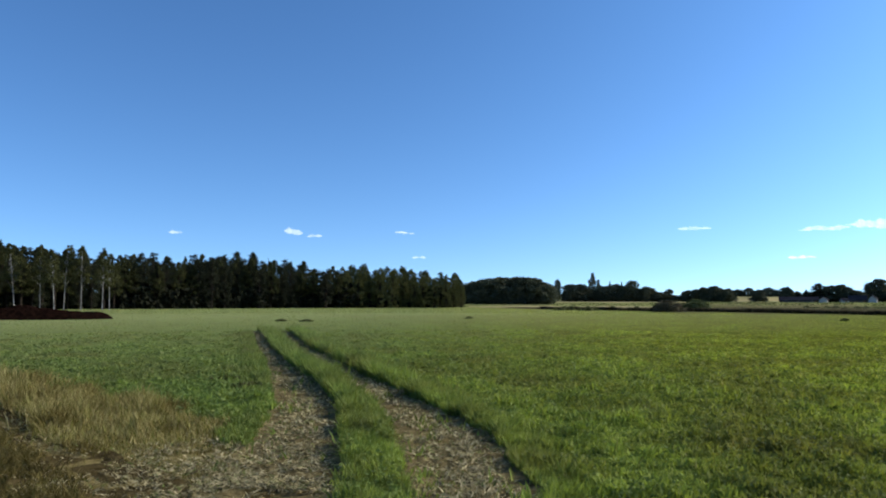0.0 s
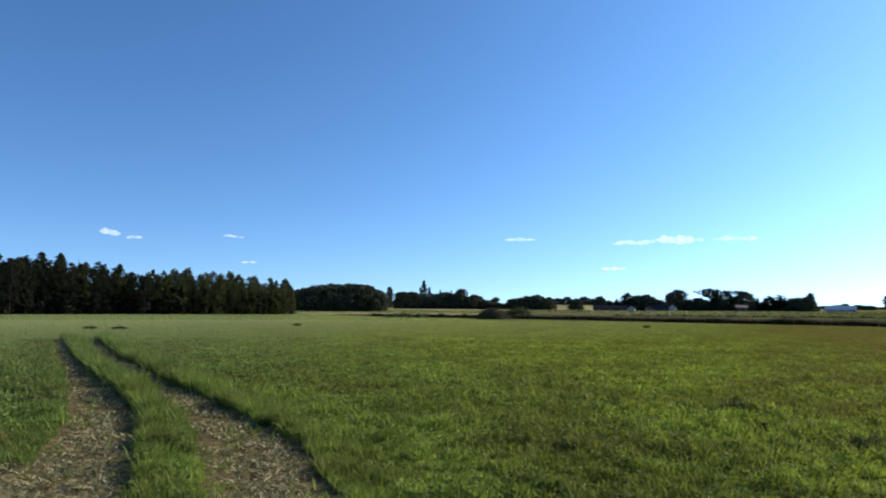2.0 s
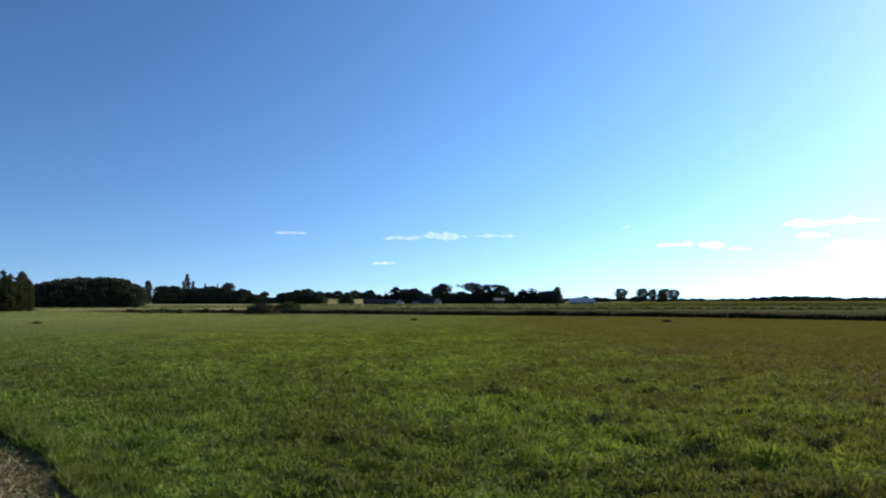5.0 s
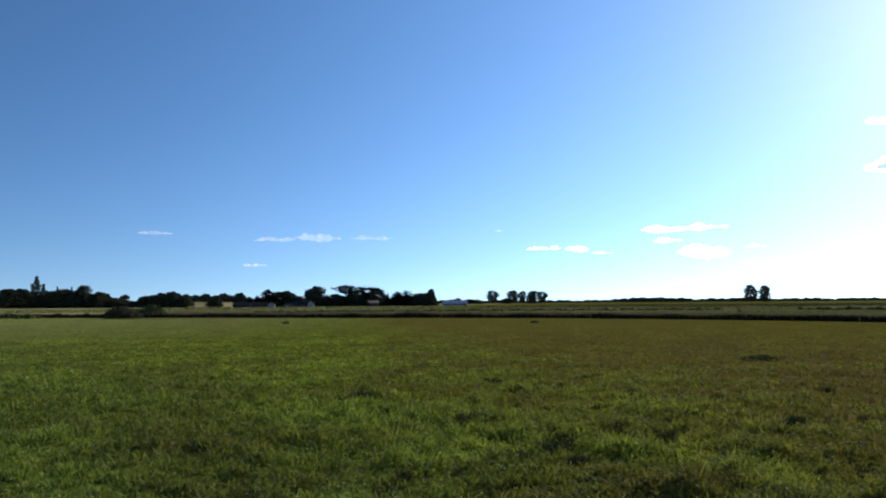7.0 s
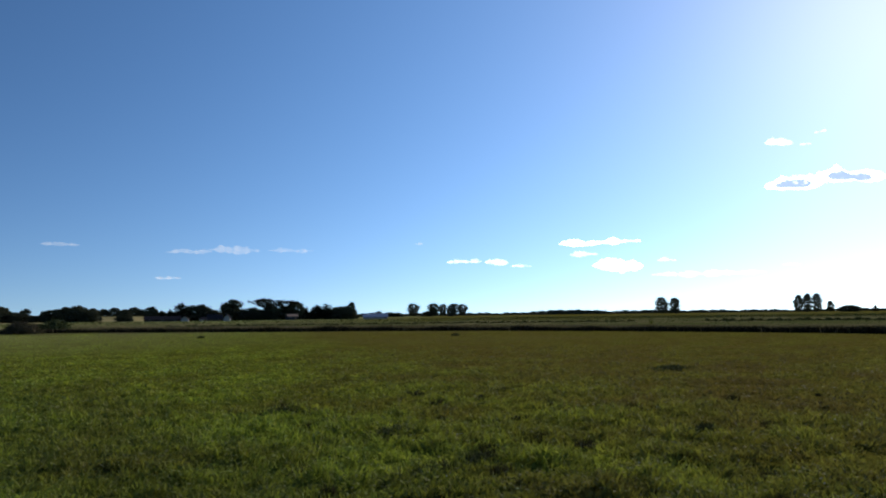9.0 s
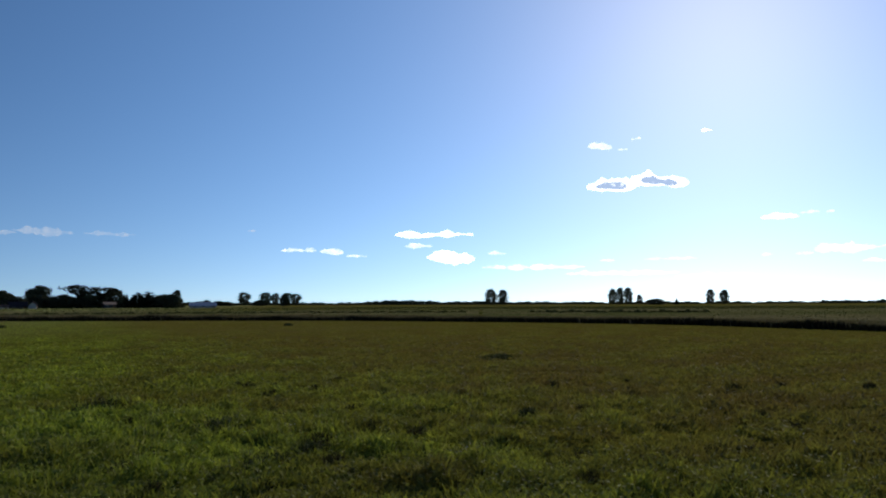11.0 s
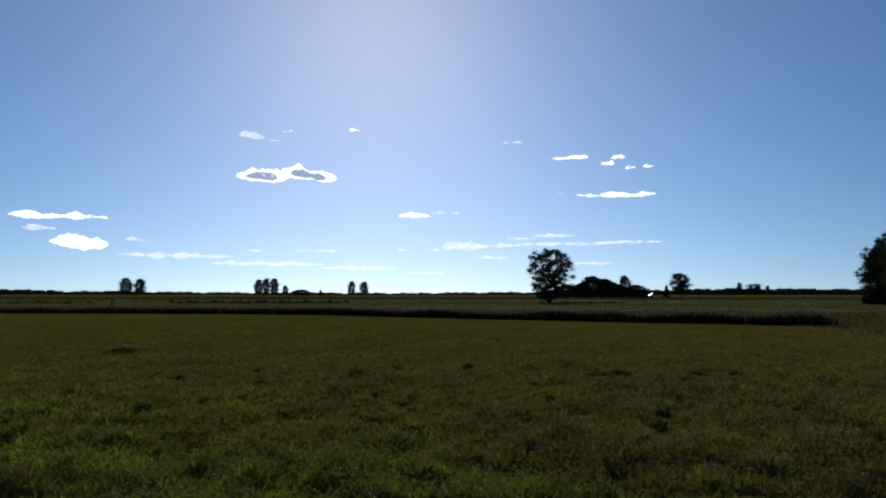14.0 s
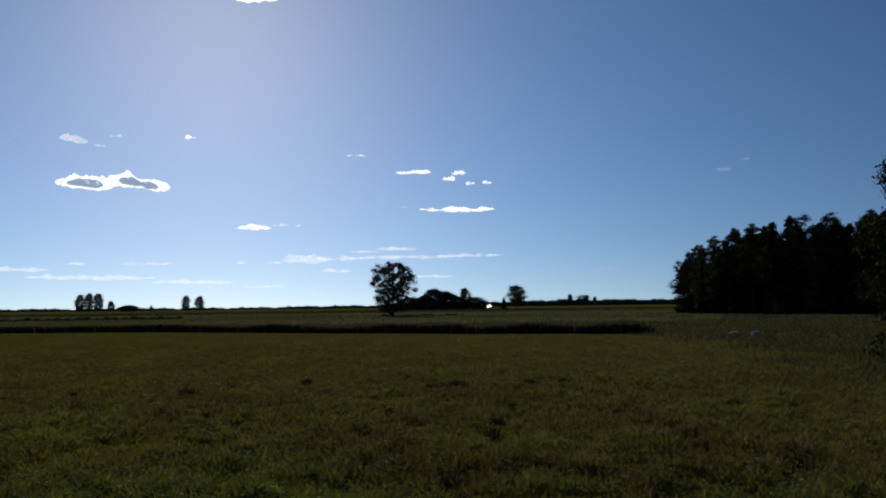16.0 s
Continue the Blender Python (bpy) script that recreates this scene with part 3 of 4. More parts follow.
def dry_grass():
    pts, r = polar_points(190000, -38, -5, 5.0, 36)
    fuzz = pts + np.stack([patches(pts, 1.1, 31), patches(pts, 1.3, 37)], -1) * 0.95 + rng.normal(0, 0.18, pts.shape)
    dry = side_of(fuzz, DRY_EDGE)
    track = distance_to(pts, SIDE_TRACK)
    rut = np.minimum(distance_to(pts, RUT_A), distance_to(pts, RUT_B))
    keep = dry & ((track > np.where(side_of(pts, SIDE_TRACK), 0.2, 0.42) + 0.3 * patches(pts, 1.2, 14) + 0.15 * patches(pts, 4.0, 15)) | (rng.uniform(0, 1, len(pts)) < 0.04)) & (rut > 0.5)
    pts, r = pts[keep], r[keep]
    near_side = ~side_of(pts, SIDE_TRACK)
    bank = np.exp(-np.clip(distance_to(pts, SIDE_TRACK) - 0.9, 0, 9) / 1.1)
    h = np.where(near_side, rng.uniform(0.10, 0.2, len(pts)) + 0.18 * bank * rng.uniform(0.5, 1.0, len(pts)), rng.uniform(0.08, 0.2, len(pts))) * (1 + 0.6 * patches(pts, 1.7) + 0.5 * patches(pts, 4.5, 2))
    h *= np.where(near_side, np.clip((np.hypot(pts[:, 0] + 1.7, pts[:, 1] - 6.4) - 1.5) / 3.0, 0.14, 1.0), np.clip((-1.9 - pts[:, 0]) / 0.8, 0.2, 1.0))
    w = (0.002 + 0.0006 * r) * rng.uniform(0.6, 1.3, len(pts))
    lean = np.clip(rng.normal(np.where(near_side, 0.6, 0.75), 0.2, len(pts)), 0.05, 0.97)
    for pick, mat, label in ((near_side, M_DRY, "tall dry straw-coloured grass beside the track"), (~near_side, M_DRYBROWN, "brown matted dry grass inside the bend of the track")):
        tagged(new("dry_grass", blade_mesh("dry_grass", pts[pick], h[pick], w[pick], lean[pick], mat)), label, "grass", kind="stuff")
    # rough dry growth before the wood in the south-east
    pts, r = polar_points(75000, 112, 138, 15, 172)
    keep = side_of(pts + np.stack([patches(pts, 0.5, 51), patches(pts, 0.6, 57)], -1) * 1.6 + rng.normal(0, 0.9, pts.shape), ROUGH_EDGE) | ((r > 44) & (np.degrees(np.arctan2(pts[:, 0], pts[:, 1])) > 114 + 1.2 * patches(pts, 0.06) + rng.normal(0, 0.5, len(pts))))
    pts, r = pts[keep], r[keep]
    tagged(new("dry_grass", blade_mesh("rough_grass", pts, rng.uniform(0.08, 0.2, len(pts)) * (1 + 0.5 * patches(pts, 0.4)), 0.003 + 0.0012 * r, np.clip(rng.normal(0.55, 0.2, len(pts)), 0.05, 0.9), M_ROUGHDRY)),
           "rough brown dry grass before the wood", "grass", kind="stuff")


dry_grass()


def pasture_grass():
    pts, r = polar_points(125000, 1, 138, 66, 480)
    b = np.degrees(np.arctan2(pts[:, 0], pts[:, 1]))
    keep = (side_of(pts, REEDS) | (r > 160)) & ~((b > 113.5 + patches(pts, 0.06)) & (r < 165))
    for a0, a1, r0, r1 in ((2, 17, 166, 200), (5, 18.5, 330, 520), (19, 27, 410, 560)):
        keep &= ~((b > a0) & (b < a1) & (r > r0) & (r < r1))
    pts, r = pts[keep], r[keep]
    b = np.degrees(np.arctan2(pts[:, 0], pts[:, 1]))
    tan = r < np.interp(b, [10, 20, 35, 60, 75, 110], [175, 160, 150, 125, 105, 105]) * (1 + 0.06 * patches(pts, 0.03)) + rng.normal(0, 3, len(r))
    for pick, mat, label in ((tan, M_HAY, "tan unmown grass strip behind the reeds"), (~tan, M_PASTURE, "coarse green pasture grass beyond the reeds")):
        n = int(pick.sum())
        tagged(new("pasture_grass", blade_mesh("pasture_grass", pts[pick], rng.uniform(0.07, 0.17, n), r[pick] * 0.0016, np.clip(rng.normal(0.5, 0.2, n), 0.05, 0.95), mat)), label, "grass", kind="stuff")


pasture_grass()


def litter():
    """Flattened straw that lies in the ruts and on the side track."""
    out = []
    for line, half, n in ((RUT_A, 0.5, 40000), (RUT_B, 0.58, 42000), (SIDE_TRACK, 0.8, 4000)):
        p = along(line, 0.05)
        r = np.hypot(*p.T)
        pr = np.where(p[:, 1] > 4, 1.0, 0.3) / np.clip(r, 4, 40)
        k = rng.choice(len(p), n, p=pr / pr.sum())
        out.append(p[k] + rng.normal(0, half * 0.5, (n, 2)))
    out.append(rng.normal(0, 1, (8000, 2)) * np.array([0.5, 0.5]) + np.array([-1.7, 6.4]))
    out.append(rng.normal(0, 1, (600, 2)) * np.array([0.8, 0.35]) + np.array([-3.9, 6.2]))
    out.append(rng.normal(0, 1, (2200, 2)) * np.array([0.45, 0.5]) + np.array([-2.6, 7.6]))
    pts = np.concatenate(out)
    pts = pts[patches(pts, 3.0, 6) + 0.7 * patches(pts, 8.0, 2) > rng.normal(-0.2, 0.3, len(pts))]
    r = np.hypot(*pts.T)
    n = len(pts)
    tagged(new("flattened_straw", blade_mesh("flattened_straw", pts, rng.uniform(0.04, 0.14, n), (0.0045 + 0.0011 * r) * rng.uniform(0.6, 1.5, n), rng.uniform(0.7, 1.0, n), M_STRAW, rng.uniform(0.01, 0.05, n), 0.6)),
           "pale flattened straw littering the wheel tracks", "straw", kind="stuff")


litter()


def grass_tuft(az, d, size, tall, n=300, mat=M_TUFT, label="darker tall tuft of sedge in the meadow grass"):
    x, y = at(az, d)
    pts = rng.normal(0, 1, (n, 2)) * np.array([size, size * 0.6]) * 0.45
    me = blade_mesh("grass_tuft", pts, rng.uniform(0.6, 1.0, n) * tall * np.exp(-np.hypot(*pts.T) / size * 0.4), np.full(n, 0.003 + 0.0012 * d), np.clip(rng.normal(0.5, 0.2, n), 0.05, 0.9), mat)
    ob = tagged(new("grass_tuft"), label, "grass tuft", "tufts in the meadow")
    tagged(new("foliage", me), kind="stuff").parent = ob
    ob.matrix_basis = pose(x, y, 0)


# the tuft at bearing -14.6 is added in place of a small ledge's shadow
for az, d, size, tall in ((35.3, 12.8, 0.5, 0.24), (43.6, 10.3, 0.4, 0.2), (47.2, 7.8, 0.32, 0.17), (50.1, 8.35, 0.3, 0.17), (66.4, 10.9, 0.24, 0.2), (63.8, 22.9, 0.8, 0.2), (100.9, 15.4, 0.3, 0.2), (104.5, 10.4, 0.14, 0.18), (-14.6, 14.2, 0.42, 0.16), (-16.2, 15.6, 0.4, 0.14), (-12.3, 58, 0.4, 0.24), (-10.4, 57, 0.45, 0.24), (2.0, 66, 0.3, 0.26), (28.5, 68, 0.3, 0.28), (47.5, 64, 0.4, 0.28)):
    grass_tuft(az, d, size, tall)
for k in range(120):
    grass_tuft(rng.uniform(34, 130), 5.8 + 11 * rng.uniform(0, 1) ** 1.6, rng.uniform(0.08, 0.24), rng.uniform(0.10, 0.19), 80, M_DARKTUFT, "small dark brown clump of withered growth")


def flowers():
    pts, r = polar_points(70, 45, 128, 6.5, 18)
    v, f = [], []
    for (x, y), d in zip(pts, r):
        z, s = rng.uniform(0.16, 0.28), rng.uniform(0.006, 0.014)
        b = len(v)
        v += [(x + s, y, z), (x, y + s, z), (x - s, y, z), (x, y - s, z), (x, y, z + s * 0.8), (x, y, z - s * 0.5)]
        f += [(b + i, b + (i + 1) % 4, b + 4) for i in range(4)] + [(b + (i + 1) % 4, b + i, b + 5) for i in range(4)]
    tagged(new("meadow_flowers", quick_mesh("meadow_flowers", np.array(v), [np.array(f)], M_PETAL)), "small scattered white flower heads in the grass", "flowers", kind="stuff")


flowers()


# ---- heap and stones ----
def heap():
    bm = bmesh.new()
    bmesh.ops.create_grid(bm, x_segments=110, y_segments=44, size=1)
    for v in bm.verts:
        x, y = v.co.x * 7.6, v.co.y * 2.9
        r = math.hypot(v.co.x, v.co.y)
        shape = max(0.0, 1 - max(abs(v.co.x) ** 3, 0) - v.co.y ** 2)
        z = 1.02 * shape ** 0.55
        z *= 0.9 + 0.22 * math.sin(x * 0.9 + 1) * math.cos(y) + 0.12 * noise.noise((x * 0.8, y * 0.8, 0))
        z += shape * (0.12 * noise.noise((x * 2.1, y * 2.1, 3)) + 0.08 * noise.noise((x * 5, y * 5, 7)))
        v.co = (x, y, z - 0.03)
    ob = new("manure_mound", bpy.data.meshes.new("manure_mound"))
    bm.to_mesh(ob.data)
    bm.free()
    ob.data.materials.append(M_HEAP)
    x, y = at(-30.1, 71)
    ob.matrix_basis = pose(x, y, 0, 0, 0, 14)
    tagged(ob, "long dark brown manure heap on the meadow", "manure mound")


heap()


def stone(az, d, sx, sy, sz, turn):
    bm = bmesh.new()
    bmesh.ops.create_icosphere(bm, subdivisions=3, radius=1)
    for v in bm.verts:
        k = 1 + 0.25 * noise.noise(v.co * 1.3 + Vector((az, d, 0))) + 0.08 * noise.noise(v.co * 4)
        v.co = Vector((v.co.x * sx, v.co.y * sy, v.co.z * sz + sz * 0.75)) * k
    ob = new("field_stone", bpy.data.meshes.new("field_stone"))
    bm.to_mesh(ob.data)
    bm.free()
    ob.data.materials.append(M_STONE)
    x, y = at(az, d)
    ob.matrix_basis = pose(x, y, 0, 0, 0, turn)
    tagged(ob, "pale weathered field stone at the meadow edge", "stone", "stones at the meadow edge")


stone(120.1, 42.0, 0.4, 0.2, 0.13, 20)
stone(121.5, 40.5, 0.32, 0.2, 0.18, -15)


# ---- trees ----
def tube(points, radii, sides=7):
    p = np.array(points, float)
    v, f = [], []
    for i, (c, r) in enumerate(zip(p, radii)):
        t = p[min(i + 1, len(p) - 1)] - p[max(i - 1, 0)]
        t /= np.linalg.norm(t) + 1e-9
        a = np.cross(t, (0.3, 0.9, 0.1))
        a /= np.linalg.norm(a) + 1e-9
        b = np.cross(t, a)
        for k in range(sides):
            g = 2 * math.pi * k / sides
            v.append(c + r * (math.cos(g) * a + math.sin(g) * b))
    for i in range(len(p) - 1):
        for k in range(sides):
            f.append((i * sides + k, i * sides + (k + 1) % sides, (i + 1) * sides + (k + 1) % sides, (i + 1) * sides + k))
    return np.array(v), np.array(f)


def outline(style, u):
    if style == "spruce":
        return (1 - u) ** 0.85 * (0.85 + 0.15 * math.sin(u * 40)) + 0.04
    if style == "birch":
        return max(0.03, math.sin(math.pi * (0.3 + 0.7 * u)) if u < 1 else 0.03)
    if style == "oval":
        return max(0.05, math.sin(math.pi * (0.2 + 0.78 * u)) ** 0.65)
    if style == "pine":
        return max(0.12, math.sin(math.pi * min(1, u * 0.8 + 0.15)) ** 0.6)
    if style == "umbrella":
        return max(0.25, 1 - abs(u - 0.72) ** 1.6 * 2.2)
    if style == "ragged":
        return 0.75 + 0.25 * math.sin(u * 9) if u < 0.72 else 0.06 + 0.8 * (1 - u)
    if style == "full":
        return math.sqrt(max(0.42 if u < 0.5 else 0.2, 1 - abs(2 * u - 1) ** (3.2 if u < 0.5 else 5.0)))
    if style == "dome":
        return math.sqrt(max(0.03, 1 - max(0.0, u - 0.15) ** 2 * 1.36)) * min(1.0, 0.75 + u)
    if style == "bush":
        return math.sqrt(max(0.02, 1 - u ** 2.2))
    return math.sqrt(max(0.03, 1 - (2 * u - 1) ** 2)) ** 0.8


def make_tree(name, style, height, width, bare, clumps, per, leaf, leaves, bark, label, lean=0.0, spread=1.0, group="", seed=1):
    """A tree with a tapered trunk, limbs and a crown of many leaf sprays in clumps."""
    g = np.random.default_rng(seed)
    root = new(name)
    root.empty_display_size = 0.5
    tagged(root, label, "bush" if style == "bush" else "tree", group)
    tv, tf, count = [], [], 0
    bend = g.normal(0, 0.02 * height, 2)
    def axis(u):
        return np.array([bend[0] * u * u + lean * height * u, bend[1] * u * u, height * u])
    r0 = (height * 0.014 + 0.03) * (0.38 if bark == M_BIRCH else 1)
    def add(v, f):
        nonlocal count
        tv.append(v)
        tf.append(f + count)
        count += len(v)
    if style != "bush":
        us = np.linspace(-0.02, 0.94, 9)
        add(*tube([axis(u) for u in us], [r0 * (1.25 if u < 0.02 else 1) * (1 - 0.9 * u) + 0.012 for u in us], 8))
    centres, girth = [], []
    for k in range(clumps):
        u = (k + g.uniform(0, 1)) / clumps
        if style == "spruce":
            u = 1 - math.sqrt(1 - u * 0.97)
        rad = width / 2 * outline(style, u) * math.sqrt(g.uniform(0.15, 1.0)) * g.uniform(0.82, 1.1)
        th = g.uniform(0, 2 * math.pi)
        h = bare + (1 - bare) * u
        c = axis(h) + np.array([rad * math.cos(th), rad * math.sin(th), g.normal(0, 0.015 * height)])
        c[2] = max(c[2], 0.04 * height)
        centres.append(c)
        girth.append(0.4 + 0.6 * outline(style, u))
        if (k % 2 == 0 and u < 0.8) or style == "bush":
            start = axis(max(0.0, h - 0.10 - 0.25 * rad / max(height, 0.1))) if style != "bush" else np.array([0.12 * c[0], 0.12 * c[1], -0.05])
            m = (start + c) / 2 + np.array([0, 0, 0.03 * height])
            add(*tube([start, m, c], [r0 * 0.32, r0 * 0.2, r0 * 0.06], 5))
    me = quick_mesh("trunk", np.concatenate(tv), [np.concatenate(tf)], bark, True)
    trunk = new("trunk" if style != "bush" else "stems", me)
    trunk.parent = root
    centres = np.array(centres)
    cr = width * 0.12 * spread
    n = clumps * per
    base = np.repeat(centres, per, axis=0)
    p = base + g.normal(0, 1, (n, 3)) * np.array([cr, cr, cr * (0.75 if style != "umbrella" else 0.45)]) * 0.62 * np.repeat(girth, per)[:, None]
    p[:, 2] = np.maximum(p[:, 2], 0.05)
    a = g.normal(0, 1, (n, 3))
    a /= np.linalg.norm(a, axis=1)[:, None]
    b = np.cross(a, g.normal(0, 1, (n, 3)))
    b /= np.linalg.norm(b, axis=1)[:, None] + 1e-9
    s = leaf * g.uniform(0.6, 1.3, n)[:, None]
    v = np.stack([p - a * s, p - b * s * 0.45, p + a * s, p + b * s * 0.45], 1).reshape(-1, 3)
    crown = new("crown" if style != "bush" else "foliage", quick_mesh("crown", v, [np.arange(n * 4).reshape(-1, 4)], leaves))
    crown.parent = root
    return root


def put(root, az, d, height, built, turn=0.0, wide=1.0, sink=0.0):
    x, y = at(az, d)
    k = height / built
    return pose(x, y, float(land(x, y)) - 0.03 - sink, 0, 0, turn) @ Matrix.Diagonal((k * wide, k * wide, k, 1))


class Grove:
    """A few trees built once and then copied to their places."""
    def __init__(self, kinds):
        self.kinds, self.used, self.g = kinds, set(), np.random.default_rng(len(kinds) * 13 + 5)

    def plant(self, i, az, d, height, wide=1.0):
        root, built = self.kinds[i % len(self.kinds)]
        m = put(root, az, d, height, built, self.g.uniform(0, 360), wide)
        if i % len(self.kinds) in self.used:
            return copy_thing(root, m @ Matrix.Diagonal((*root.scale, 1)).inverted())
        self.used.add(i % len(self.kinds))
        root.matrix_basis = m
        return root


WOOD = "trees of the wood"
def wood_kinds(group, pines, n_leaf=1.0):
    out = []
    for s in range(6):
        out.append((make_tree("birch_tree", "birch" if s < 4 else "oval", 11, (2.8, 3.3, 3.1, 3.6, 3.4, 4.0)[s], (0.42, 0.34, 0.28, 0.38, 0.03, 0.05)[s], 110, int(100 * n_leaf), 0.10, L_BIRCH if s < 4 else L_EDGE, M_BARK, "slender birch at the edge of the wood", 0, 0.85, group, 11 + s), 11))
    for s in range(pines):
        out.append((make_tree("pine_tree", "pine", 11, 3.3, 0.08, 90, int(90 * n_leaf), 0.10, L_PINE, M_BARK, "dark pine tree in the wood", 0, 1.1, group, 31 + s), 11))
    out.append((make_tree("spruce_tree", "spruce", 11, 4.2, 0.03, 120, int(80 * n_leaf), 0.09, L_PINE, M_BARK, "dark spruce tree in the wood", 0, 0.9, group, 41), 11))
    return out


north = Grove(wood_kinds(WOOD, 3))
TOP_AZ = [-40, -31, -27.5, -24, -20, -16.4, -14.8, -12.3, -9.8, -7.2, -3.7, -1.0, 0.9, 1.8]
TOP_EL = [3.9, 3.75, 3.5, 3.2, 3.1, 3.15, 3.3, 2.95, 2.45, 2.6, 2.45, 2.1, 1.9, 1.3]
g2 = np.random.default_rng(3)
for row, (back, step) in enumerate(((0, 0.78), (4, 0.85), (9, 0.9), (16, 1.0), (25, 1.2))):
    a = -40 + 0.3 * row
    while a < 1.75 - 0.12 * row:
        d = float(np.interp(a, [-40, 2], [128, 158])) + back + g2.uniform(-1.2, 1.2)
        el = float(np.interp(a, TOP_AZ, TOP_EL))
        h = 1.6 + d * math.tan(radians(el)) * (g2.uniform(0.74, 1.0) if row < 2 else g2.choice([g2.uniform(0.8, 0.95), g2.uniform(0.98, 1.12)]))
        kind = int(g2.integers(0, 4)) if g2.uniform() < 0.5 else int(g2.integers(6, 10))
        if row < 2 and a < -8:
            kind = int(g2.integers(6, 9)) if g2.uniform() < 0.5 else int(g2.integers(0, 4))
        elif a >= -8:
            kind = int(g2.integers(4, 6))
        north.plant(kind, a, d, h, g2.uniform(1.05, 1.4))
        a += step * g2.uniform(0.75, 1.25)
# bare-stemmed birches before the wood
for k, (a, h, tilt) in enumerate(((-30.1, 10.8, -0.09), (-28.6, 10.2, -0.012), (-27.75, 9.8, -0.04), (-27.15, 10.6, 0.004), (-26.1, 10.7, 0.008), (-24.75, 10.2, 0.02), (-24.3, 9.6, -0.015))):
    b = make_tree("birch_tree", "birch", h, 3.2, 0.45, 50, 60, 0.13, L_BIRCH, M_BIRCH, "tall birch with a bare white trunk before the wood", tilt, 1.0, "birches before the wood", 60 + k)
    b.matrix_basis = put(b, a, 126.5 + 2.5 * math.sin(k * 2.3), h * 0.93, h)


# undergrowth added to close the wood's foot, its near-black leaves painting the shade there
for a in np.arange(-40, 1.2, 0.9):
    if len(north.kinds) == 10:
        north.kinds.append((make_tree("wood_bush", "bush", 2.2, 4.0, 0.03, 44, 40, 0.22, L_SHADE, M_BARK, "near-black undergrowth bush, shade of the wood put into its colour", 0, 1.0, "undergrowth of the wood", 55), 2.2))
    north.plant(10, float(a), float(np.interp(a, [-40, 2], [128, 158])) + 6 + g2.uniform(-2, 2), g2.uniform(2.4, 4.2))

# a nearer row, coloured as the shade between the trunks
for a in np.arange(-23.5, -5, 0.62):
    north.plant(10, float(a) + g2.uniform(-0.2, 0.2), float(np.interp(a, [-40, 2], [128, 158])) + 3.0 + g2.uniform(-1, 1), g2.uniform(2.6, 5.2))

# second wood
broad = Grove([(make_tree("broadleaf_tree", "dome", 10, 8.0, 0.04, 80, 44, 0.36, L_BROAD, M_BARK, "dark round-crowned broadleaf tree", 0, 1.0, "far broadleaf trees", 80 + s), 10) for s in range(3)])
for row, (back, step) in enumerate(((0, 0.95), (6, 0.95), (13, 0.95), (20, 0.95))):
    a = 1.75 + 0.24 * row
    while a < 8.35:
        d = 250 + back
        el = float(np.interp(a, [1.6, 2.6, 3.8, 6.6, 7.8, 8.7], [1.15, 1.45, 1.68, 1.72, 1.4, 0.9]))
        broad.plant(int(g2.integers(0, 3)), a, d, 1.5 + d * math.tan(radians(el)) * g2.uniform(0.9, 1.0), g2.uniform(1.15, 1.4))
        a += step * g2.uniform(0.85, 1.15)

# far trees: bearing, top's elevation, width in degrees
def far_tree(root, built_h, built_w, az, el, wdeg, d, fill):
    x, y = at(az, d)
    h = d * math.tan(radians(el)) + 1.6 - float(land(x, y))
    if el < 1.2 and d < 500:
        h *= 1.0 + 0.14 * math.sin(az * 5.3 + 1)
    k = fill * d * math.tan(radians(wdeg)) / built_w
    return pose(x, y, float(land(x, y)) - 0.05, 0, 0, (az * 97) % 360) @ Matrix.Diagonal((k, k, h / built_h, 1))


FAR = "trees round the village"
proto = {
    "round": (make_tree("broadleaf_tree", "dome", 12, 10, 0.02, 130, 60, 0.42, L_BROAD, M_BARK, "dark round-crowned tree far across the fields", 0, 1.0, FAR, 101), 12, 10),
    "open": (make_tree("broadleaf_tree", "round", 12, 9, 0.2, 110, 70, 0.30, L_BROAD, M_BARK, "round tree on a clear trunk far across the fields", 0, 0.9, FAR, 102), 12, 9),
    "umbrella": (make_tree("pine_tree", "umbrella", 12, 14, 0.42, 60, 50, 0.45, L_PINE, M_BARK, "old flat-topped pine with gaps in its crown", 0, 0.9, FAR, 103), 12, 14),
    "spruce": (make_tree("spruce_tree", "spruce", 12, 5.5, 0.02, 80, 40, 0.34, L_PINE, M_BARK, "dark pointed spruce far across the fields", 0, 1.0, FAR, 104), 12, 5.5),
    "low": (make_tree("broadleaf_bush", "bush", 6, 9, 0.02, 60, 40, 0.5, L_BROAD, M_BARK, "low dark bushes between the far trees", 0, 1.0, FAR, 107), 6, 9),
    "tall": (make_tree("poplar_tree", "round", 14, 7, 0.07, 130, 64, 0.30, L_BROAD, M_BARK, "tall oval tree standing alone in the fields", 0, 1.0, FAR, 105), 14, 7),
    "spiky": (make_tree("poplar_tree", "ragged", 14, 7, 0.03, 110, 40, 0.30, L_BROAD, M_BARK, "ragged tree with bare spikes at its top", 0, 0.6, FAR, 106), 14, 7),
}
seen_kinds = set()


def plant_far(kind, az, el, wdeg, d):
    root, bh, bw = proto[kind]
    m = far_tree(root, bh, bw, az, el, wdeg, d, {"round": 1.25 + 0.2 * math.sin(az * 7.7), "tall": 0.85, "open": 0.95}.get(kind, 1.0))
    if kind in seen_kinds:
        copy_thing(root, m @ Matrix.Diagonal((*root.scale, 1)).inverted())
    else:
        seen_kinds.add(kind)
        root.matrix_basis = m


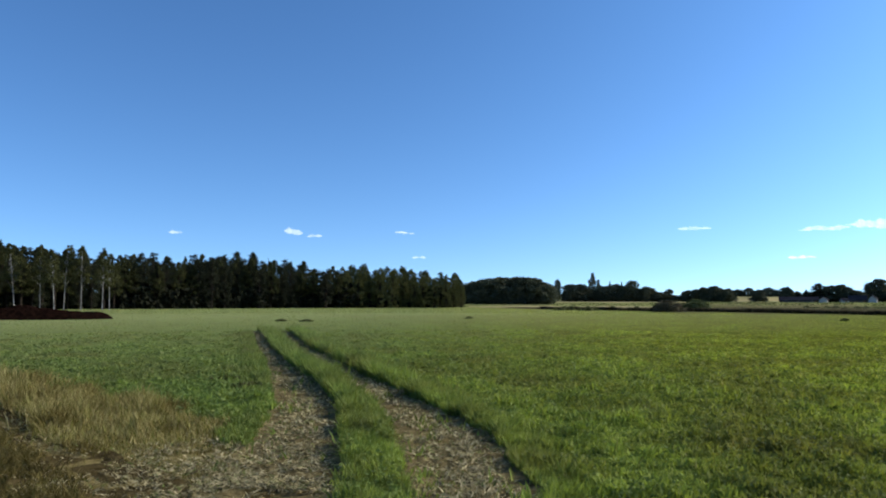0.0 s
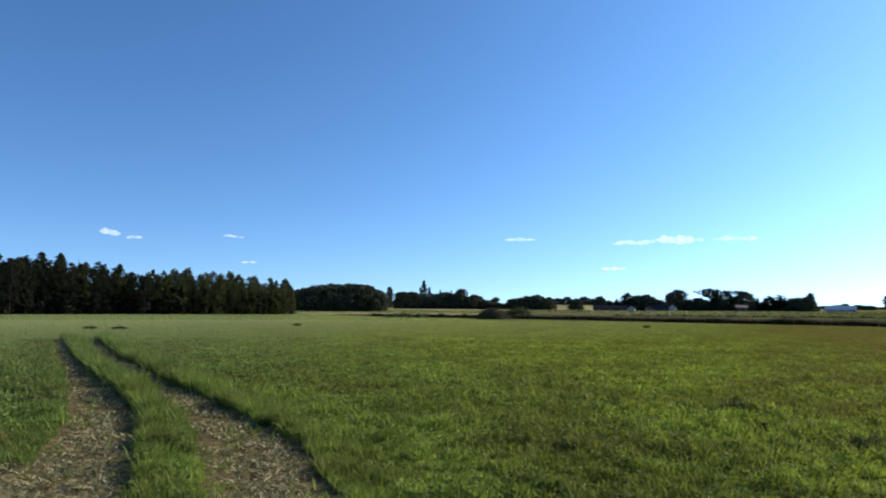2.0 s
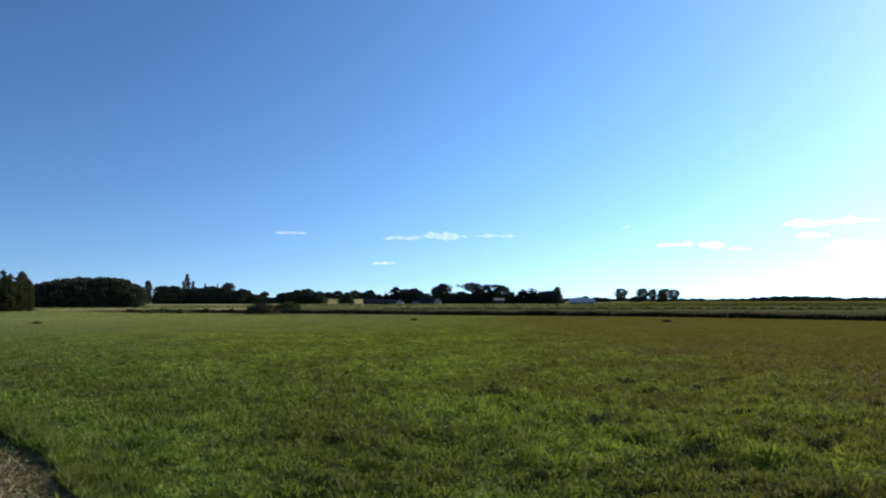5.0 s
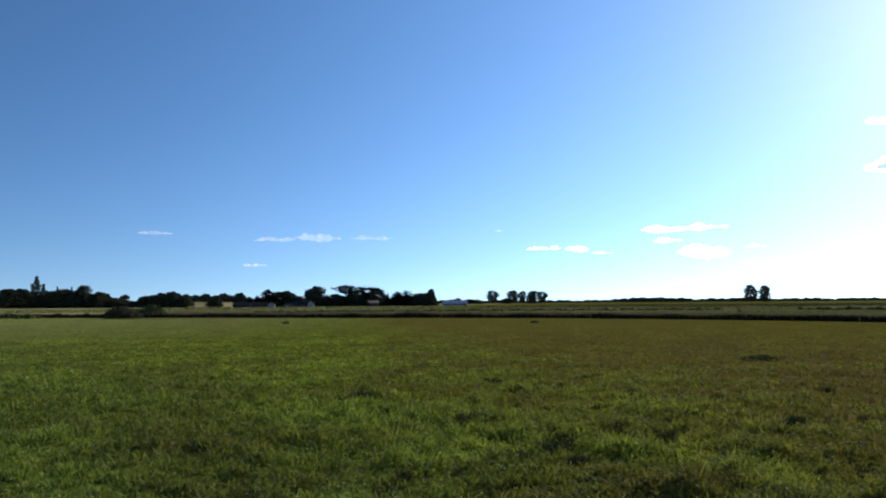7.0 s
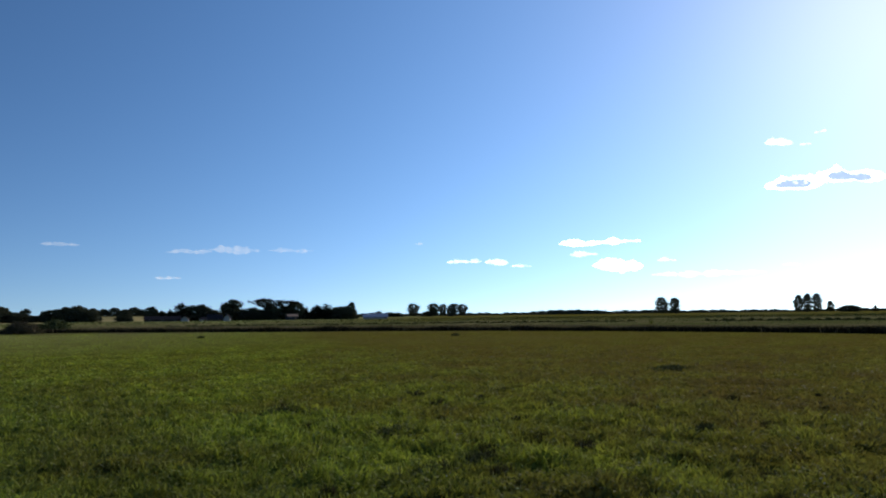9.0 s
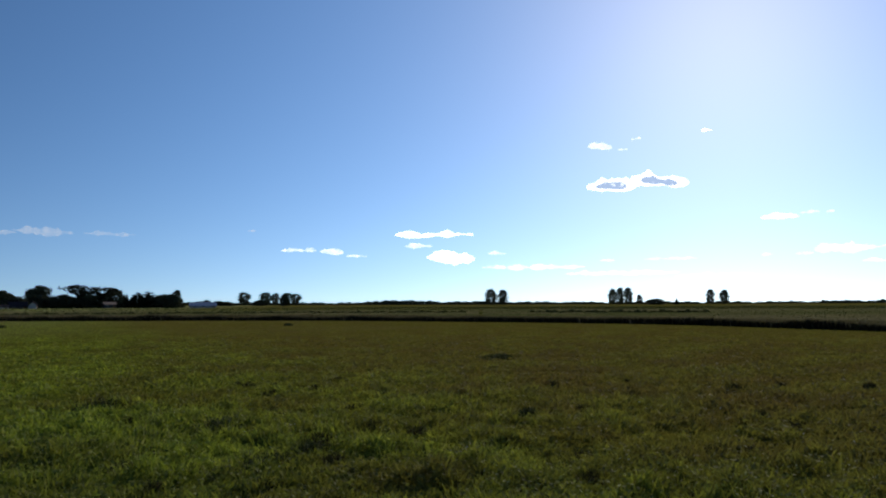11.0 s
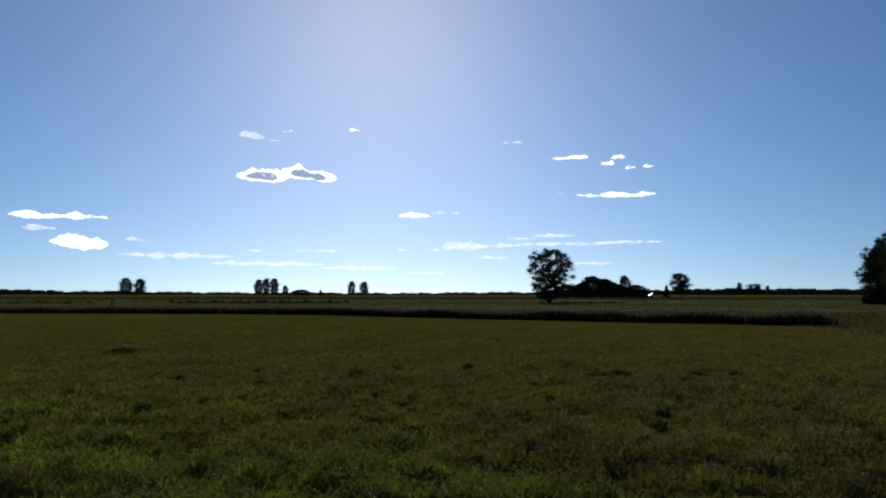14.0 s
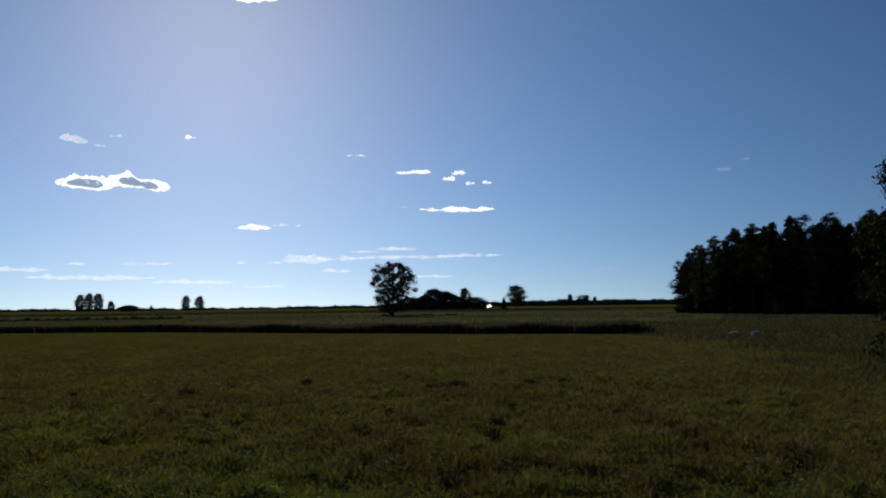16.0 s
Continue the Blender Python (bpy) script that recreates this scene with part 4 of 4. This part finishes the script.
for row in ((("tall", 8.83, 1.58, 0.6), ("round", 10.0, 1.2, 1.3), ("round", 10.7, 1.2, 1.2), ("spiky", 11.45, 2.12, 1.15), ("spiky", 11.9, 1.6, 0.9), ("round", 12.3, 1.1, 1.2), ("spiky", 12.75, 1.45, 0.5), ("round", 13.2, 1.05, 1.2), ("spiky", 13.6, 1.4, 0.5), ("open", 14.35, 1.48, 1.0), ("round", 14.2, 1.0, 1.2), ("round", 15.3, 0.96, 1.3), ("round", 16.2, 0.72, 1.3), ("round", 17.0, 0.5, 1.2)),
            (("round", 18.5, 0.88, 1.2), ("round", 19.3, 0.9, 1.2), ("round", 20.1, 0.95, 1.2), ("round", 21.0, 0.88, 1.2), ("round", 23.1, 0.8, 0.7), ("round", 25.1, 0.85, 0.6), ("spruce", 25.65, 0.72, 0.4), ("spruce", 26.17, 0.82, 0.4), ("spruce", 27.1, 1.42, 2.0), ("round", 27.7, 1.05, 1.2), ("round", 28.5, 0.95, 1.2), ("round", 29.2, 0.85, 1.2))):
    for kind, az, el, w in row:
        plant_far(kind, az, el, w * 1.15, 420)
for kind, az, el, w in (("round", 30.4, 1.42, 1.25), ("round", 31.4, 0.72, 1.3), ("round", 32.2, 0.75, 1.3), ("umbrella", 33.1, 1.50, 2.0), ("umbrella", 34.5, 1.36, 1.6), ("round", 33.6, 0.85, 1.2), ("round", 35.2, 1.28, 1.0), ("spruce", 36.0, 1.1, 0.5), ("spruce", 36.7, 1.2, 1.5), ("spruce", 37.5, 1.28, 1.6), ("round", 38.4, 0.92, 1.2), ("round", 39.0, 0.85, 1.0), ("tall", 39.35, 1.2, 0.8)):
    plant_far(kind, az, el, w * 1.1, 440)
for k in range(8):
    plant_far("round", 20.6 + 0.62 * k, 0.85 + 0.08 * math.sin(k * 2.9), 0.9, 585)
# lower growth that closes the gaps between them
for k, (a, top, d) in enumerate([(9.6 + 0.62 * i, 0.72 + 0.14 * math.sin(i * 2.7), 424) for i in range(13)] + [(18.2 + 0.62 * i, 0.66 + 0.12 * math.sin(i * 2.3), 424) for i in range(19) if not (21.2 < 18.2 + 0.62 * i < 22.8 or 23.6 < 18.2 + 0.62 * i < 25.0)] + [(30.2 + 0.62 * i, 0.60 + 0.12 * math.sin(i * 1.9), 446) for i in range(16)]):
    plant_far("low", a, top, 1.0, d)
for kind, az, el, w in (("round", 41.4, 0.5, 0.7), ("round", 42.3, 0.42, 1.0), ("round", 43.0, 0.38, 0.9), ("open", 44.15, 1.05, 1.0), ("round", 45.2, 0.5, 0.7), ("open", 45.7, 1.05, 1.0), ("open", 46.4, 1.0, 0.65), ("open", 47.24, 1.02, 1.0), ("round", 47.1, 0.7, 0.8), ("open", 47.96, 0.96, 0.85),
                        ("tall", 62.93, 1.27, 1.1), ("tall", 63.86, 1.22, 0.95), ("tall", 72.1, 1.24, 0.75), ("tall", 72.66, 1.33, 0.75), ("tall", 73.25, 1.32, 0.8), ("tall", 74.1, 0.8, 0.55), ("round", 75.2, 0.5, 1.0), ("spruce", 76.72, 0.55, 0.4), ("tall", 79.09, 1.14, 0.7), ("tall", 80.02, 1.1, 0.8)):
    plant_far(kind, az, el, w, 600)
for kind, az, el, w in (("round", 95.6, 1.0, 1.2), ("round", 96.6, 1.08, 1.3), ("round", 97.6, 1.48, 1.7), ("round", 98.7, 1.28, 1.4), ("round", 99.4, 0.9, 1.2), ("tall", 100.02, 1.52, 1.0), ("round", 100.6, 0.82, 1.3), ("round", 101.3, 0.55, 0.7), ("spruce", 102.98, 0.95, 0.5), ("open", 103.99, 1.66, 1.35)):
    plant_far(kind, az, el, w * 1.1, 430)
for kind, az, el, w in (("tall", 108.03, 0.97, 0.5), ("umbrella", 108.97, 0.88, 1.0), ("tall", 109.86, 0.75, 0.4), ("round", 107.5, 0.6, 0.8)):
    plant_far(kind, az, el, w, 700)

lone = make_tree("lone_tree", "full", 11.2, 9.0, 0.10, 260, 66, 0.19, L_BROAD, M_BARK, "lone broad tree with a ragged airy crown in the field", 0, 0.5, "", 151)
lone.matrix_basis = put(lone, 94.5, 158, 11.2, 11.2)

# wood in the south-east, and the tree close by
south = Grove(wood_kinds("trees of the south-east wood", 1))
for row, (back, step) in enumerate(((0, 0.85), (5, 0.9), (11, 1.0), (19, 1.1))):
    a = 116.3 + 0.15 * row
    while a < 142:
        d = float(np.interp(a, [115.5, 118, 124, 142], [172, 150, 132, 105])) + back
        el = float(np.interp(a, [115.5, 116.8, 119.2, 121.5, 123.5, 128, 142], [2.1, 3.8, 5.1, 5.7, 6.0, 6.2, 6.8]))
        h = 1.4 + d * math.tan(radians(el)) * g2.uniform(0.84, 1.05)
        south.plant((0, 1, 2, 3, 4, 5, 6, 7, 7, 4, 5, 7)[int(g2.integers(0, 12))], a, d, h, g2.uniform(1.1, 1.35))
        a += step * g2.uniform(0.75, 1.25)

# same near-black bushes added, painting shade at the south-east wood's foot
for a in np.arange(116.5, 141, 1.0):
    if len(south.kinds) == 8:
        south.kinds.append((make_tree("wood_bush", "bush", 2.2, 4.0, 0.03, 44, 40, 0.22, L_SHADE, M_BARK, "near-black undergrowth bush, shade of the wood put into its colour", 0, 1.0, "undergrowth of the wood", 56), 2.2))
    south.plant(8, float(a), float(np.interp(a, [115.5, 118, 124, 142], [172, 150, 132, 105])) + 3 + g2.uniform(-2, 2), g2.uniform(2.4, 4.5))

near_tree = make_tree("alder_tree", "birch", 6.3, 2.5, 0.04, 90, 80, 0.065, L_BIRCH, M_BARK, "young leafy alder at the meadow's edge", 0, 0.8, "", 171)
near_tree.matrix_basis = put(near_tree, 131.35, 22.5, 6.15, 6.3)

# willow bushes by the ditch
for az, d, h, w, s, leaves, label in ((16.9, 108, 1.5, 4.2, 181, L_BROWNWILLOW, "brownish low rounded willow bush by the ditch"), (18.85, 116, 1.75, 4.2, 182, L_WILLOW, "grey-green rounded willow bush by the ditch"), (17.95, 119, 1.2, 2.6, 183, L_WILLOW, "small green willow bush behind the larger ones")):
    b = make_tree("willow_bush", "bush", h, w, 0.05, 60, 110, 0.10, leaves, M_BARK, label, 0, 0.8, "willow bushes", s)
    b.matrix_basis = put(b, az, d, h, h)


def shrub_line(name, az0, az1, d, h, n, label, seed):
    g = np.random.default_rng(seed)
    a = g.uniform(az0, az1, n)
    r = d * (1 + 0.02 * np.sin(a * 2.1)) + g.uniform(0, 5, n)
    pts = np.stack([r * np.sin(np.radians(a)), r * np.cos(np.radians(a))], -1)
    k = 0.6 + 0.4 * np.sin(a * 3.3) * np.sin(a * 7.1 + 1)
    tagged(new(name, blade_mesh(name, pts, h * k * g.uniform(0.6, 1.1, n), np.full(n, d * 0.0013), np.clip(g.normal(0.3, 0.2, n), 0, 0.8), M_TUFT)), label, "hedge", kind="stuff")


shrub_line("low_hedge", 26, 61, 172, 0.6, 9000, "low dark hedge line across the pasture", 5)
shrub_line("low_hedge", 66, 79, 165, 0.8, 6000, "low dark hedge line across the pasture", 6)
shrub_line("low_hedge", 8.5, 17, 122, 0.9, 5000, "low green growth along the ditch", 7)
shrub_line("low_hedge", 93.5, 100, 165, 0.5, 2500, "dark grass edge below the lone tree", 8)


def far_woods():
    g = np.random.default_rng(21)
    n = 80000
    a = g.uniform(-50, 145, n)
    el = np.interp(a, [-50, 17, 40, 48, 53, 54, 58, 59, 61, 64, 70, 84, 88, 96, 103, 107, 112, 118, 145], [0.5, 0.3, 0.3, 0.2, 0.2, 0.36, 0.36, 0.2, 0.3, 0.24, 0.2, 0.16, 0.22, 0.25, 0.42, 0.5, 0.46, 0.38, 0.4])
    el = el + 0.10 + 0.05 * np.sin(a * 2.7) * np.sin(a * 0.9) + 0.03 * np.sin(a * 9.1) + 0.02 * np.sin(a * 23)
    r = g.uniform(1450, 1560, n)
    x, y = r * np.sin(np.radians(a)), r * np.cos(np.radians(a))
    z0 = land(x, y)
    top = np.maximum(1.6 + r * np.tan(np.radians(el)) - z0, 2.0)
    p = np.column_stack([x, y, z0 + top * g.uniform(0, 1, n) - 1.0])
    u = g.normal(0, 1, (n, 3))
    u /= np.linalg.norm(u, axis=1)[:, None]
    w = np.cross(u, g.normal(0, 1, (n, 3)))
    w /= np.linalg.norm(w, axis=1)[:, None]
    v = np.stack([p - u * 1.8, p - w * 1.2, p + u * 1.8, p + w * 1.2], 1).reshape(-1, 3)
    # dense inside of the woods
    b = np.linspace(-50, 145, 1200)
    bel = np.interp(b, np.sort(a), el[np.argsort(a)])
    walls = []
    for rr in (1480, 1530):
        bx, by = rr * np.sin(np.radians(b)), rr * np.cos(np.radians(b))
        z = land(bx, by)
        walls += [np.column_stack([bx, by, z - 1]), np.column_stack([bx, by, z + np.maximum(0.85 * (1.6 + rr * np.tan(np.radians(bel)) - z), 1.0)])]
    i, m = np.arange(1199)[:, None] + len(v), 1200
    quads = np.concatenate([np.arange(n * 4).reshape(-1, 4)] + [i + np.array([[p * m, p * m + 1, q * m + 1, q * m]]) for p, q in ((0, 1), (2, 3), (1, 3))])
    v = np.concatenate([v] + walls)
    tagged(new("far_woods", quick_mesh("far_woods", v, [quads], L_FAR)), "thin dark line of far woods on the horizon", "woods", kind="stuff")


far_woods()


# ---- village ----
def box(bm, x0, x1, y0, y1, z0, z1):
    m = Matrix.Translation(((x0 + x1) / 2, (y0 + y1) / 2, (z0 + z1) / 2)) @ Matrix.Diagonal((x1 - x0, y1 - y0, z1 - z0, 1))
    bmesh.ops.create_cube(bm, size=1, matrix=m)


def house(name, az, d, w, deep, wall, rise, turn, wall_mat, roof_mat, label, windows=3):
    root = new(name)
    tagged(root, label, "house" if name == "house" else "barn", "village buildings")
    bm = bmesh.new()
    a, b = w / 2, deep / 2
    vs = [bm.verts.new(p) for p in ((-a, -b, -0.2), (a, -b, -0.2), (a, b, -0.2), (-a, b, -0.2), (-a, -b, wall), (a, -b, wall), (a, b, wall), (-a, b, wall), (-a, 0, wall + rise), (a, 0, wall + rise))]
    for f in ((0, 1, 5, 4), (2, 3, 7, 6), (1, 2, 6, 9, 5), (3, 0, 4, 8, 7), (4, 5, 9, 8), (6, 7, 8, 9), (3, 2, 1, 0)):
        bm.faces.new([vs[i] for i in f])
    part("wall", bm, wall_mat, root)
    bm = bmesh.new()
    o, t = 0.4, 0.18
    slope = rise / b
    prof = [(-b - o, wall - o * slope + 0.02), (0, wall + rise + 0.02), (b + o, wall - o * slope + 0.02)]
    low = [[bm.verts.new((s * (a + o), y, z)) for y, z in prof] for s in (-1, 1)]
    high = [[bm.verts.new((s * (a + o), y, z + t)) for y, z in prof] for s in (-1, 1)]
    for i in (0, 1):
        bm.faces.new((high[0][i], high[1][i], high[1][i + 1], high[0][i + 1]))
        bm.faces.new((low[0][i + 1], low[1][i + 1], low[1][i], low[0][i]))
        for k in (0, 1):
            bm.faces.new((low[k][i], low[k][i + 1], high[k][i + 1], high[k][i]))
    for i in (0, 2):
        bm.faces.new((low[0][i], low[1][i], high[1][i], high[0][i]))
    bmesh.ops.recalc_face_normals(bm, faces=bm.faces)
    part("roof", bm, roof_mat, root)
    for k in range(windows):
        x = -a + w * (k + 0.5) / windows
        bm = bmesh.new()
        sill, head = min(0.9, wall * 0.45), min(wall - 0.15, 2.1)
        for x0, x1, z0, z1 in ((x - 0.5, x - 0.42, sill, head), (x + 0.42, x + 0.5, sill, head), (x - 0.42, x + 0.42, sill, sill + 0.08), (x - 0.42, x + 0.42, head - 0.08, head)):
            box(bm, x0, x1, -b - 0.06, -b + 0.05, z0, z1)
        frame_part = part("window", bm, M_PLASTER, root)
        bm = bmesh.new()
        box(bm, x - 0.42, x + 0.42, -b - 0.03, -b + 0.03, sill + 0.08, head - 0.08)
        part("pane", bm, M_PANE, frame_part, "dark glass pane")
    bm = bmesh.new()
    box(bm, a - 1.6, a - 0.6, -b - 0.06, -b + 0.05, 0, min(2.0, wall - 0.2))
    part("door", bm, M_DOOR, root)
    if name == "house":
        bm = bmesh.new()
        box(bm, -0.6, 0.0, 0.4, 1.0, wall + rise * 0.5, wall + rise + 0.8)
        part("chimney", bm, M_ROOF, root)
    x, y = at(az, d)
    root.matrix_basis = pose(x, y, float(land(x, y)), 0, 0, -az + turn)


house("barn", 25.7, 402, 17, 6, 1.0, 1.5, 0, M_GREYWALL, M_ROOF, "long low grey barn with a dark roof")
house("house", 27.25, 398, 3.2, 3.6, 1.2, 1.2, 80, M_PLASTER, M_ROOF, "small pale house with its gable end in view", 2)
house("house", 28.5, 404, 3.0, 3, 1.0, 0.7, 20, M_PLASTER, M_ROOF, "small white outbuilding with a dark roof", 2)
house("house", 29.3, 412, 7.5, 5, 1.2, 2.0, 5, M_GREYWALL, M_ROOF, "dark-roofed house beside the large round tree", 2)
house("house", 30.2, 408, 3.0, 3.4, 1.6, 1.5, 80, M_PLASTER, M_ROOF, "pale gable-ended shed beside the large round tree", 2)
house("house", 34.9, 426, 5.5, 7, 1.9, 1.15, 10, M_GREYWALL, M_TANROOF, "house with a pale tan roof among pines", 2)
house("barn", 38.3, 470, 20, 8, 1.4, 2.0, 0, M_GREYWALL, M_ROOF, "long grey barn behind spruces")
house("barn", 41.2, 440, 14, 8, 1.1, 1.9, 4, M_PLASTER, M_BLUEROOF, "wide low barn with a pale blue sheet roof")
house("house", 101.9, 380, 1.8, 1.2, 1.3, 0.5, 113.9, M_GREYWALL, M_METAL, "low house with a shiny metal roof in the sun", 2)


# ---- clouds ----
def vapour_body(w, h, seed, size=1.0, nearer=0.0, rough=1.0):
    """One closed, lumpy, long body with a flatter foot and ragged ends."""
    n, sides = int(min(200, max(40, 20 * w / h))), 18
    v, f = [], []
    for i in range(n + 1):
        u = 2 * i / n - 1
        x = u * w / 2
        fat = max(0.02, 1 - abs(u) ** 3) ** 0.6 * (0.62 + 0.75 * noise.noise((x / h * 0.7, seed * 3.1, 0)) + 0.3 * noise.noise((x / h * 2.3, seed * 1.7, 5)))
        r = h / 2 * max(0.06, min(1.0, fat)) * size
        drift = 0.22 * h * noise.noise((x / h * 0.45, seed * 2.3, 9))
        for k in range(sides):
            t = 2 * math.pi * k / sides
            lump = 1 + 0.5 * rough * noise.noise((x / h * 2.6, 1.6 * math.cos(t) + seed, 1.6 * math.sin(t))) + 0.26 * rough * noise.noise((x / h * 7.5, 3.5 * math.cos(t) + seed, 3.5 * math.sin(t)))
            up = math.sin(t) * r * lump
            v.append((x * size, math.cos(t) * r * lump * 0.8 - nearer, (up if up > 0 else 0.6 * up) + drift - 0.16 * nearer))
    for i in range(n):
        for k in range(sides):
            f.append((i * sides + k, i * sides + (k + 1) % sides, (i + 1) * sides + (k + 1) % sides, (i + 1) * sides + k))
    bm = bmesh.new()
    vs = [bm.verts.new(p) for p in v]
    for q in f:
        bm.faces.new([vs[j] for j in q])
    bm.faces.new(vs[:sides])
    bm.faces.new(vs[-sides:])
    bmesh.ops.recalc_face_normals(bm, faces=bm.faces)
    for q in bm.faces:
        q.smooth = True
    return bm


def cloud(az, el, wdeg, hdeg, seed):
    """A small fair-weather cloud; larger ones get a second body that paints their shaded core."""
    dist = 3900.0
    w, h = dist * math.tan(radians(wdeg * (1.25 if hdeg < 0.5 else 1.0))), dist * math.tan(radians(hdeg))
    root = new("cloud")
    part("vapour", vapour_body(w, h, seed), M_THIN if az < 45 or az > 105 else M_WISP if hdeg < 0.3 or (hdeg < 1.0 and el < 5) or 11.9 < el < 12.1 else M_CLOUD, root)
    if hdeg > 1.0 and 45 < az < 110 and 5 < el < 20:
        part("core", vapour_body(w, h, seed, 0.6, h * 0.8, 0.35), M_CORE, root, "blue-grey core with the shade in its colour")
    d = dist * math.cos(radians(el))
    root.matrix_basis = pose(d * math.sin(radians(az)), d * math.cos(radians(az)), 1.6 + dist * math.sin(radians(el)), 0, 0, -az)
    tagged(root, "small white fair-weather cloud low in the blue sky", "cloud", "clouds", "structure")


CLOUDS_A = [(-20.0, 4.93, 0.8, 0.35), (-11.5, 5.2, 1.4, 0.53), (-9.9, 4.88, 0.9, 0.35), (-3.0, 5.22, 1.2, 0.44), (-1.9, 3.34, 0.9, 0.31), (18.9, 5.31, 1.9, 0.4), (26.0, 3.04, 1.4, 0.35), (27.4, 4.99, 2.6, 0.44), (30.6, 5.09, 3.7, 0.79), (34.8, 5.15, 2.7, 0.4), (25.9, 3.07, 1.3, 0.26), (44.6, 5.7, 0.5, 0.22), (48.1, 4.26, 2.2, 0.44), (50.6, 4.15, 1.8, 0.61), (52.5, 3.86, 1.3, 0.22), (58.5, 5.49, 6.1, 0.79), (57.3, 4.61, 2.1, 0.61), (59.8, 3.68, 3.7, 1.14), (63.4, 4.05, 1.1, 0.35), (66.2, 2.93, 7.8, 0.57)]
CLOUDS_B = [(72.8, 2.43, 8.3, 0.53), (72.2, 9.01, 3.7, 1.76), (75.7, 9.37, 4.2, 1.93), (71.4, 12.02, 1.8, 0.88), (74.1, 12.46, 0.6, 0.26), (73.1, 11.72, 0.6, 0.26), (79.6, 2.15, 4.6, 0.44), (96.0, 10.57, 2.7, 0.7), (98.8, 10.06, 0.8, 0.44), (99.6, 10.46, 0.9, 0.4), (100.5, 9.66, 0.6, 0.35), (101.8, 9.7, 0.6, 0.35), (99.4, 7.64, 5.8, 0.53), (83.9, 6.22, 2.0, 0.48), (85.8, 6.44, 1.0, 0.26), (87.1, 6.44, 0.4, 0.22), (87.7, 3.86, 3.5, 0.75), (90.2, 3.89, 3.1, 0.44), (95.7, 4.02, 6.5, 0.4), (100.4, 4.08, 3.8, 0.31)]
CLOUDS_C = [(94.6, 4.64, 2.6, 0.4), (92.2, 4.45, 1.8, 0.26), (90.0, 2.97, 1.8, 0.35), (76.4, 3.46, 3.0, 0.26), (79.2, 12.72, 0.6, 0.35), (91.6, 11.82, 1.3, 0.26), (95.3, 7.86, 0.4, 0.22), (83.0, 3.59, 0.6, 0.26), (107.5, 3.5, 0.7, 0.26), (110.8, 2.88, 1.4, 0.26), (71.8, 3.41, 0.9, 0.22), (85.4, 3.59, 0.9, 0.26), (84.7, 1.8, 2.6, 0.22), (81.5, 22.92, 7.3, 1.14), (120.9, 10.44, 0.5, 0.35), (119.4, 9.8, 0.8, 0.4), (110.8, 2.82, 1.3, 0.22), (97.2, 2.48, 3.1, 0.31)]
for i, row in enumerate(CLOUDS_A + CLOUDS_B + CLOUDS_C):
    cloud(*row, 200 + i)
